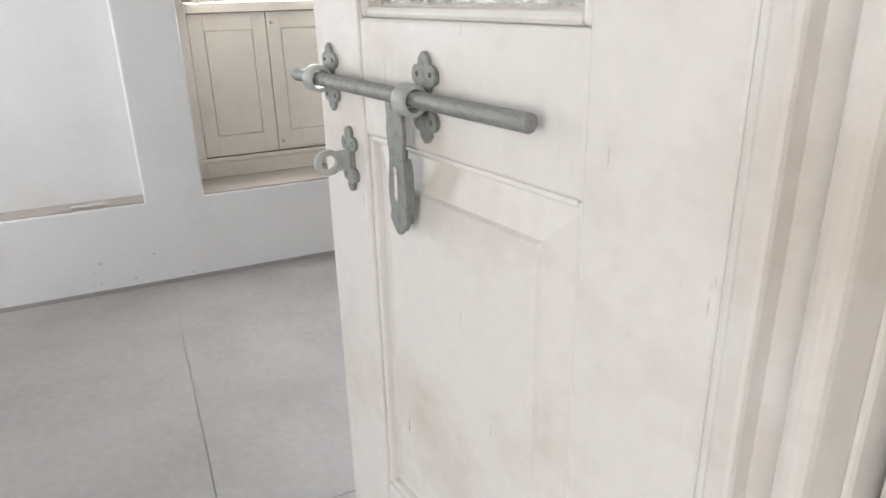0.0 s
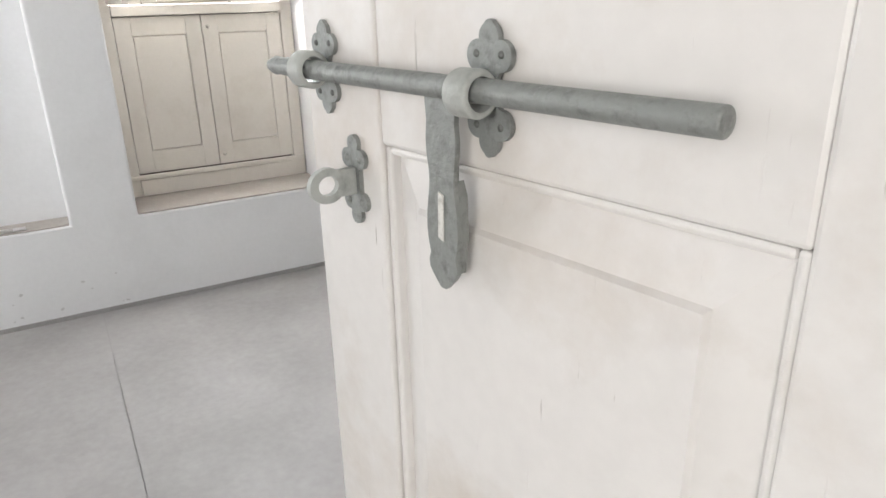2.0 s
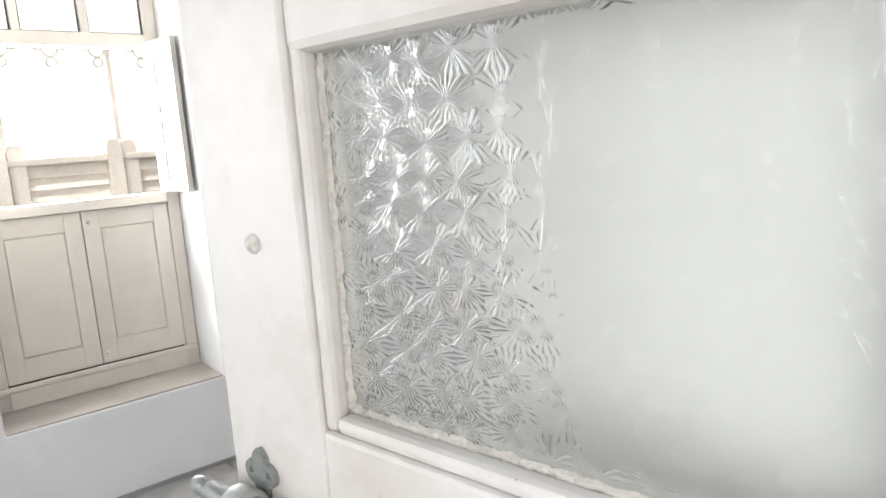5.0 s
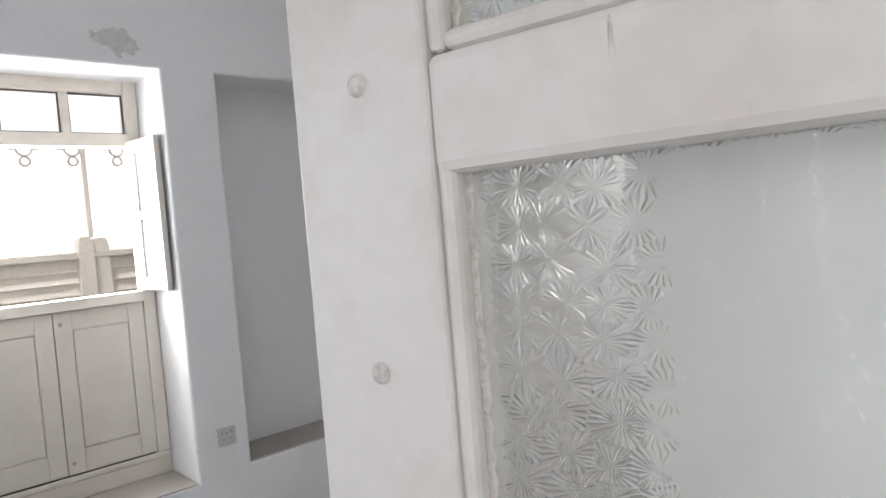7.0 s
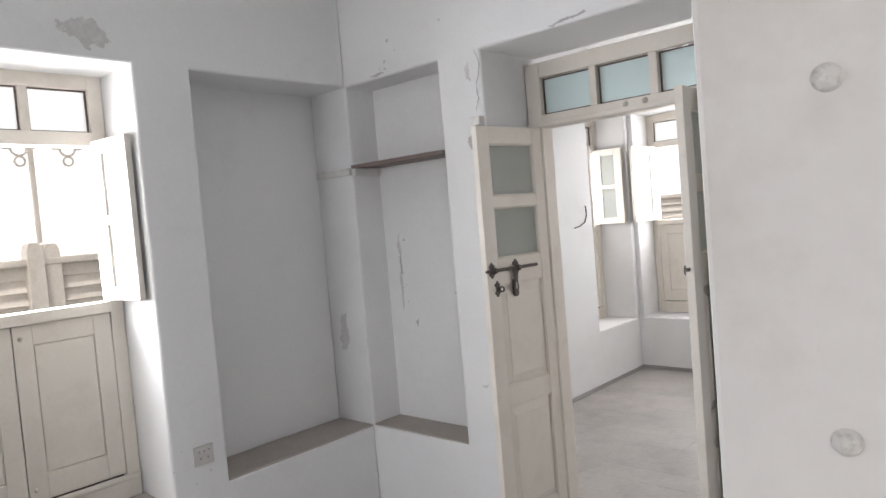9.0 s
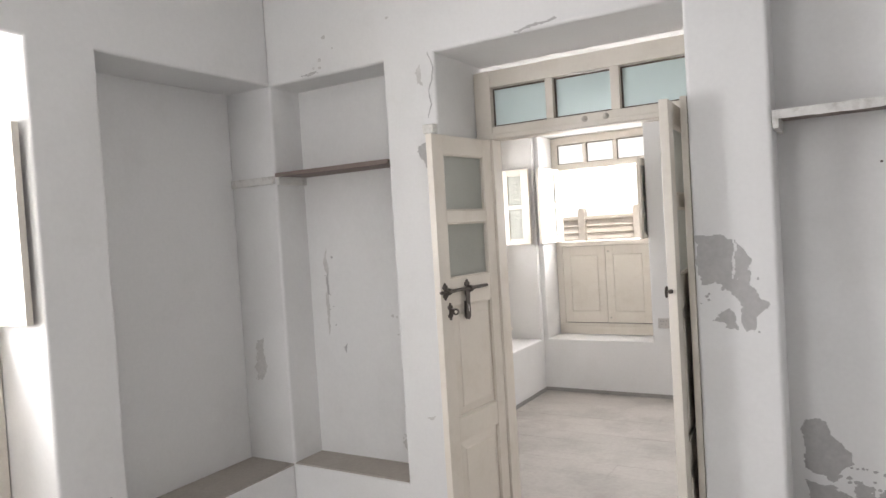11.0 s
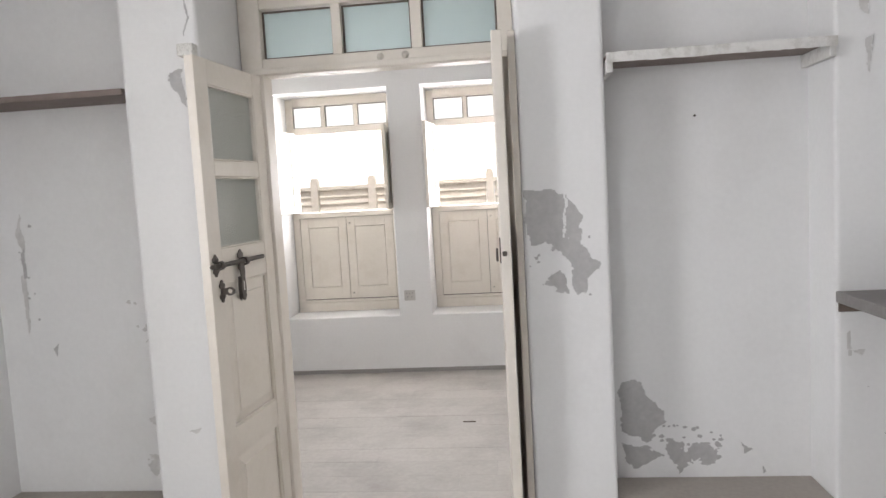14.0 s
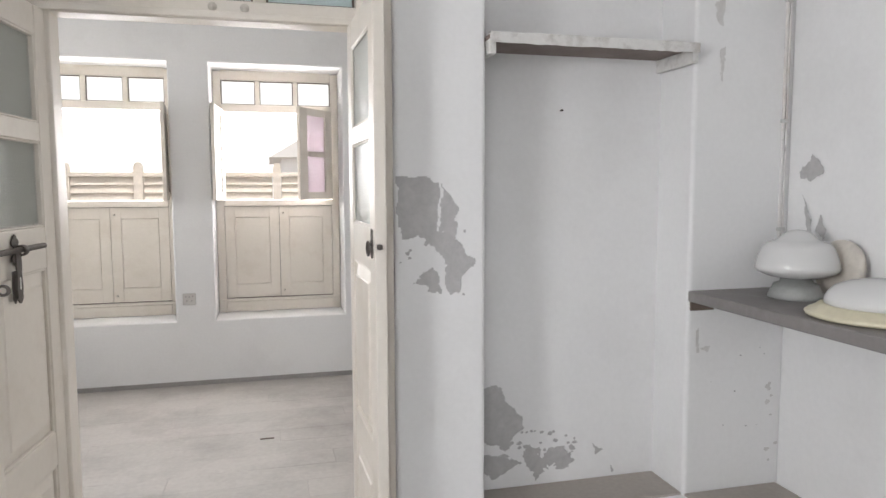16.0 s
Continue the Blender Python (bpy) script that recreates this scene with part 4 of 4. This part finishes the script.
M2 = M_STAIN
lab = "faint worn plaster smear"
patch(wall_north, [(-0.98, 1.50), (-0.955, 1.58), (-0.945, 1.45), (-0.96, 1.44)], nb, 21, M2, lab)
patch(wall_north, [(-0.975, 1.34), (-0.95, 1.36), (-0.958, 1.14), (-0.968, 1.12)], nb, 22, M2, lab)
patch(wall_north, [(-0.475, 1.18), (-0.40, 1.24), (-0.38, 1.05), (-0.42, 0.98), (-0.50, 1.07)], nb, 23, M2, lab, amount=0.4)
patch(wall_north, [(-0.50, 0.78), (-0.40, 0.82), (-0.38, 0.70), (-0.46, 0.70)], nb, 24, M2, lab, amount=0.4)
patch(wall_north, [(-0.52, 0.64), (-0.42, 0.62), (-0.41, 0.57), (-0.52, 0.56)], nb, 25, M2, lab, amount=0.4)
patch(wall_north, [(-0.87, 1.06), (-0.85, 1.08), (-0.86, 1.03)], nb, 26, M_PATCH)
flecks(wall_north, 10, -0.55, -0.39, 0.6, 1.3, 0.012, nb, 27, M2)
ne = on_north(YN)
patch(wall_north, [(-1.30, 1.10), (-1.24, 1.13), (-1.22, 0.98), (-1.26, 0.90), (-1.31, 0.92)], ne, 31, M2, lab, amount=0.35)
patch(wall_north, [(-0.215, 2.01), (-0.165, 2.03), (-0.15, 1.90), (-0.175, 1.93)], ne, 32)
patch(wall_north, [(-0.25, 0.80), (-0.20, 0.81), (-0.22, 0.79)], ne, 33, M2, lab)
crack = [(-0.13, 2.42), (-0.105, 2.36), (-0.11, 2.30), (-0.13, 2.25), (-0.125, 2.19), (-0.145, 2.13), (-0.149, 2.13), (-0.131, 2.19), (-0.136, 2.25), (-0.116, 2.30), (-0.110, 2.36), (-0.134, 2.42)]
patch(wall_north, crack, ne, 34, M_PATCH, "thin plaster crack", 0.1)
patch(wall_north, [(1.95, 2.10), (1.985, 2.12), (1.98, 2.03), (1.96, 2.05)], ne, 35, M2, lab)
patch(wall_north, [(1.93, 1.015), (1.97, 1.02), (1.96, 1.0)], ne, 36, M2, lab)
flecks(wall_north, 8, 1.93, 2.2, 0.7, 1.15, 0.006, ne, 37)
patch(wall_north, [(1.905, 2.26), (1.925, 2.28), (1.93, 2.20), (1.915, 2.21)], ne, 61, M2, lab)
patch(wall_north, [(1.985, 2.29), (2.02, 2.30), (2.015, 2.21), (1.995, 2.20)], ne, 62, M2, lab)
patch(wall_north, [(2.135, 2.24), (2.15, 2.25), (2.145, 2.15), (2.138, 2.16)], ne, 63, M2, lab)
patch(wall_north, [(1.97, 1.96), (1.99, 1.97), (1.985, 1.86), (1.978, 1.87)], ne, 64, M2, lab)
patch(wall_north, [(2.06, 1.165), (2.11, 1.165), (2.10, 1.13), (2.075, 1.125)], ne, 65, M2, lab)
patch(wall_north, [(1.915, 1.07), (1.925, 1.08), (1.928, 1.0), (1.918, 1.0)], ne, 66, M2, lab)
flecks(wall_north, 9, 2.19, 2.235, 0.6, 0.95, 0.012, ne, 67, M2)
flecks(wall_north, 6, 1.9, 2.2, 2.1, 2.5, 0.014, ne, 68, M2)
patch(wall_north, [(-0.45, 0.98), (-0.40, 1.0), (-0.39, 0.66), (-0.43, 0.60), (-0.44, 0.80)], nb, 69, M2, lab, amount=0.5)
patch(wall_north, [(-0.965, 1.43), (-0.95, 1.45), (-0.945, 1.34), (-0.96, 1.33)], nb, 70, M_PATCH)
flecks(wall_north, 8, -1.0, -0.9, 1.1, 1.6, 0.010, nb, 71)
flecks(wall_north, 7, 0.5, 1.2, 2.44, 2.75, 0.018, ne, 72, M2)
flecks(wall_north, 6, -0.9, -0.2, 2.44, 2.75, 0.02, ne, 73, M2)
patch(wall_north, [(0.28, 2.424), (0.36, 2.436), (0.46, 2.446), (0.47, 2.438), (0.37, 2.428), (0.29, 2.418)], ne, 74, M_PATCH, "thin plaster crack", 0.2)
patch(wall_north, [(-0.86, 2.432), (-0.78, 2.448), (-0.74, 2.438), (-0.80, 2.425)], ne, 75, M_PATCH, "chipped plaster edge", 0.4)
patch(wall_north, [(-0.20, 2.34), (-0.17, 2.37), (-0.165, 2.28), (-0.185, 2.29)], ne, 76, M2, lab, amount=0.4)
ew = on_east(XE + 0.355)
patch(wall_east, [(-0.455, 1.64), (-0.435, 1.60), (-0.408, 1.585), (-0.42, 1.56), (-0.46, 1.552), (-0.495, 1.565), (-0.505, 1.59)], ew, 41)
patch(wall_east, [(-0.425, 1.51), (-0.435, 1.46), (-0.45, 1.40), (-0.42, 1.37), (-0.47, 1.375), (-0.465, 1.43), (-0.445, 1.46)], ew, 42)
patch(wall_east, [(-0.50, 1.45), (-0.485, 1.40), (-0.51, 1.37), (-0.53, 1.40)], ew, 43)
ww = on_west(XW)
flecks(wall_west, 7, -1.55, -1.3, 0.5, 0.75, 0.008, ww, 51, M2)
flecks(wall_west, 10, -3.2, -2.6, 0.03, 0.2, 0.012, ww, 52, M2)
patch(wall_west, [(-1.85, 2.55), (-1.7, 2.60), (-1.62, 2.50), (-1.72, 2.46)], ww, 53, M2, lab, amount=0.4)
cap = tagged(slab_part("paper_scrap", (-0.155, -0.10, -0.44, -0.40, 2.05, 2.09), M_SCREW, None, "", 0.004), "grey plaster lump above the door leaf", "plaster lump")
cap.location = (0, 0.048, 0.012)


# ---- outside: veranda screens, ground, far house ----
def veranda(name, length, m, posts, label, fret_z=2.36, fret_size=1.0, columns=True, half=0.055):
    """A louvred timber screen along local x, with posts, thin columns and a fretted eave."""
    v = new(name)
    v.matrix_world = m
    tagged(v, label, "screen")
    part("top_rail", box(bmesh.new(), 0, length, -0.04, 0.04, 1.555, 1.60, 0.008), M_TEAK, v)
    part("bottom_rail", box(bmesh.new(), 0, length, -0.03, 0.03, 0.06, 0.12, 0.008), M_TEAK, v)
    part("eave_beam", box(bmesh.new(), 0, length, -0.03, 0.03, 2.36, 2.41, 0.006), M_TEAK, v)
    bmp = bmesh.new()
    boards = ((-half, half),) if half < 0.05 else ((-half, -0.004), (0.004, half))
    for k, (a, b) in enumerate(boards):
        c, top = min(0.02, (b - a) * 0.3), 1.695 - 0.012 * k
        prism(bmp, [(a, 0), (b, 0), (b, top - 0.055), (b - c * 0.4, top - 0.02), (b - c, top), (a + c, top), (a + c * 0.4, top - 0.02), (a, top - 0.055)], -0.055 + 0.02 * k, 0.055)
    first = None
    sm = None
    edges = sorted(posts)
    for x in edges:
        if first is None:
            first = part("post", bmp, M_TEAK, v, "round-topped timber post", at=pose(x, 0, 0))
        else:
            o = new("post", first.data)
            o.parent, o.matrix_basis = v, pose(x, 0, 0)
        if columns:
            part("column", box(bmesh.new(), x - 0.014, x + 0.014, -0.014, 0.014, 1.69, 2.40, 0.004), M_TEAK, v)
    step = 0.078
    for a, b in zip(edges, edges[1:]):
        w = b - a - 2 * half - 0.01
        bm = box(bmesh.new(), -w / 2, w / 2, -0.006, 0.006, -0.042, 0.042, 0.002)
        one = None
        for i in range(18):
            mm = pose((a + b) / 2, 0, 0.19 + i * step, -22, 0, 0)
            if one is None:
                one = part("slat", bm, M_TEAK, v, at=mm)
            else:
                o = new("slat", one.data)
                o.parent, o.matrix_basis = v, mm
    bm = bmesh.new()
    for cx, cz, r in ((0, -0.03, 0.035), (-0.055, 0.0, 0.03), (0.055, 0.0, 0.03), (0, -0.095, 0.022)):
        n = 20
        R = [[bm.verts.new((cx + (r + dr) * math.cos(6.2832 * i / n), dy, cz + (r + dr) * math.sin(6.2832 * i / n))) for dr, dy in ((0.007, -0.006), (0.007, 0.006), (-0.004, 0.006), (-0.004, -0.006))] for i in range(n)]
        for i in range(n):
            for k in range(4):
                bm.faces.new((R[i][k], R[i][(k + 1) % 4], R[(i + 1) % n][(k + 1) % 4], R[(i + 1) % n][k]))
    one = None
    x = 0.1
    while x < length:
        mm = pose(x, 0, fret_z) @ Matrix.Scale(fret_size, 4)
        if one is None:
            one = part("pendant", bm, M_TEAK, v, "fretted timber pendant", at=mm)
        else:
            o = new("pendant", one.data)
            o.parent, o.matrix_basis = v, mm
        x += 0.27
    return v


veranda("veranda_screen", 5.4, pose(-2.7, -4.6, 0, 0, 0, 90), [3.13 + 0.66 * k for k in range(-4, 4)], "weathered louvred veranda screen with round-topped posts", 2.30, 1.2, half=0.095)
veranda("veranda_screen", 6.6, pose(-3.4, 4.9, 0.095), [2.12 + 0.65 * k for k in range(-3, 7)], "weathered louvred veranda screen with fretted eave", columns=False, half=0.04)
tagged(slab_part("veranda_floor", (-2.85, -1.64, -5.4, 5.1, -0.25, -0.02), M_LEDGE, bevel=0), "grey cement veranda floor", "floor", kind="structure")
tagged(slab_part("veranda_floor", (-1.63, 3.3, 3.86, 5.1, -0.25, -0.02), M_LEDGE, bevel=0), "grey cement veranda floor", "floor", kind="structure")
tagged(slab_part("ground", (-900, 900, -900, 900, -3.7, -3.6), M_GROUND, bevel=0), "pale dusty ground", "ground", kind="structure")

house = new("house")
house.location = (3.2, 20, -3.2)
tagged(house, "distant pale house with a shallow tin roof", "house")
part("house_wall", box(bmesh.new(), -2.2, 6, 0, 6, 0, 5.7), M_PLASTER, house)
bm = bmesh.new()
prism(bm, [(-2.6, 5.7), (6.4, 5.7), (5.2, 7.1), (-0.3, 7.1)], -0.4, 6.4)
part("roof", bm, M_ROOF, house, "pale tin roof")

m_haze = bpy.data.materials.new("bright_haze")
m_haze.use_nodes = True
hz = m_haze.node_tree.nodes
em = hz.new("ShaderNodeEmission")
em.inputs[0].default_value = (1.0, 0.99, 0.97, 1)
em.inputs[1].default_value = HAZE
m_haze.node_tree.links.new(em.outputs[0], hz["Material Output"].inputs[0])
bm = bmesh.new()
lathe(bm, [(90, -3.6), (90, 55)], 48)
tagged(part("backdrop", bm, m_haze), "bright hazy white sky", "sky", kind="structure")


# ---- floors: slabs and boards ----
def paving(parent, name, xs, ys, mat, top, gap, rnd, stagger=0.0):
    for j in range(len(ys) - 1):
        off = rnd.uniform(-stagger, stagger)
        cuts = [xs[0]] + [x + off for x in xs[1:-1]] + [xs[-1]]
        for a, b in zip(cuts, cuts[1:]):
            bm = box(bmesh.new(), a + gap, b - gap, ys[j] + gap, ys[j + 1] - gap, top - 0.02, top + rnd.uniform(-0.0006, 0.0006))
            part(name, bm, mat, parent)


rnd = random.Random(7)
paving(floor, "floor_slab", [-1.075, 0.9, 2.385, 5.0], [-4.9, -3.85, -2.735, -1.6, -0.35], M_FLOOR, 0.0, 0.0016, rnd)
paving(floor, "floor_slab", [-0.1, 0.935], [-0.35, 0.1], M_FLOOR, 0.0, 0.001, rnd)
paving(floor_gallery, "floor_board", [-1.185, -0.2, 0.9, 2.3], [0.1 + 0.2 * k for k in range(16)] + [3.297], M_BOARD, 0.0, 0.0006, rnd, 0.4)
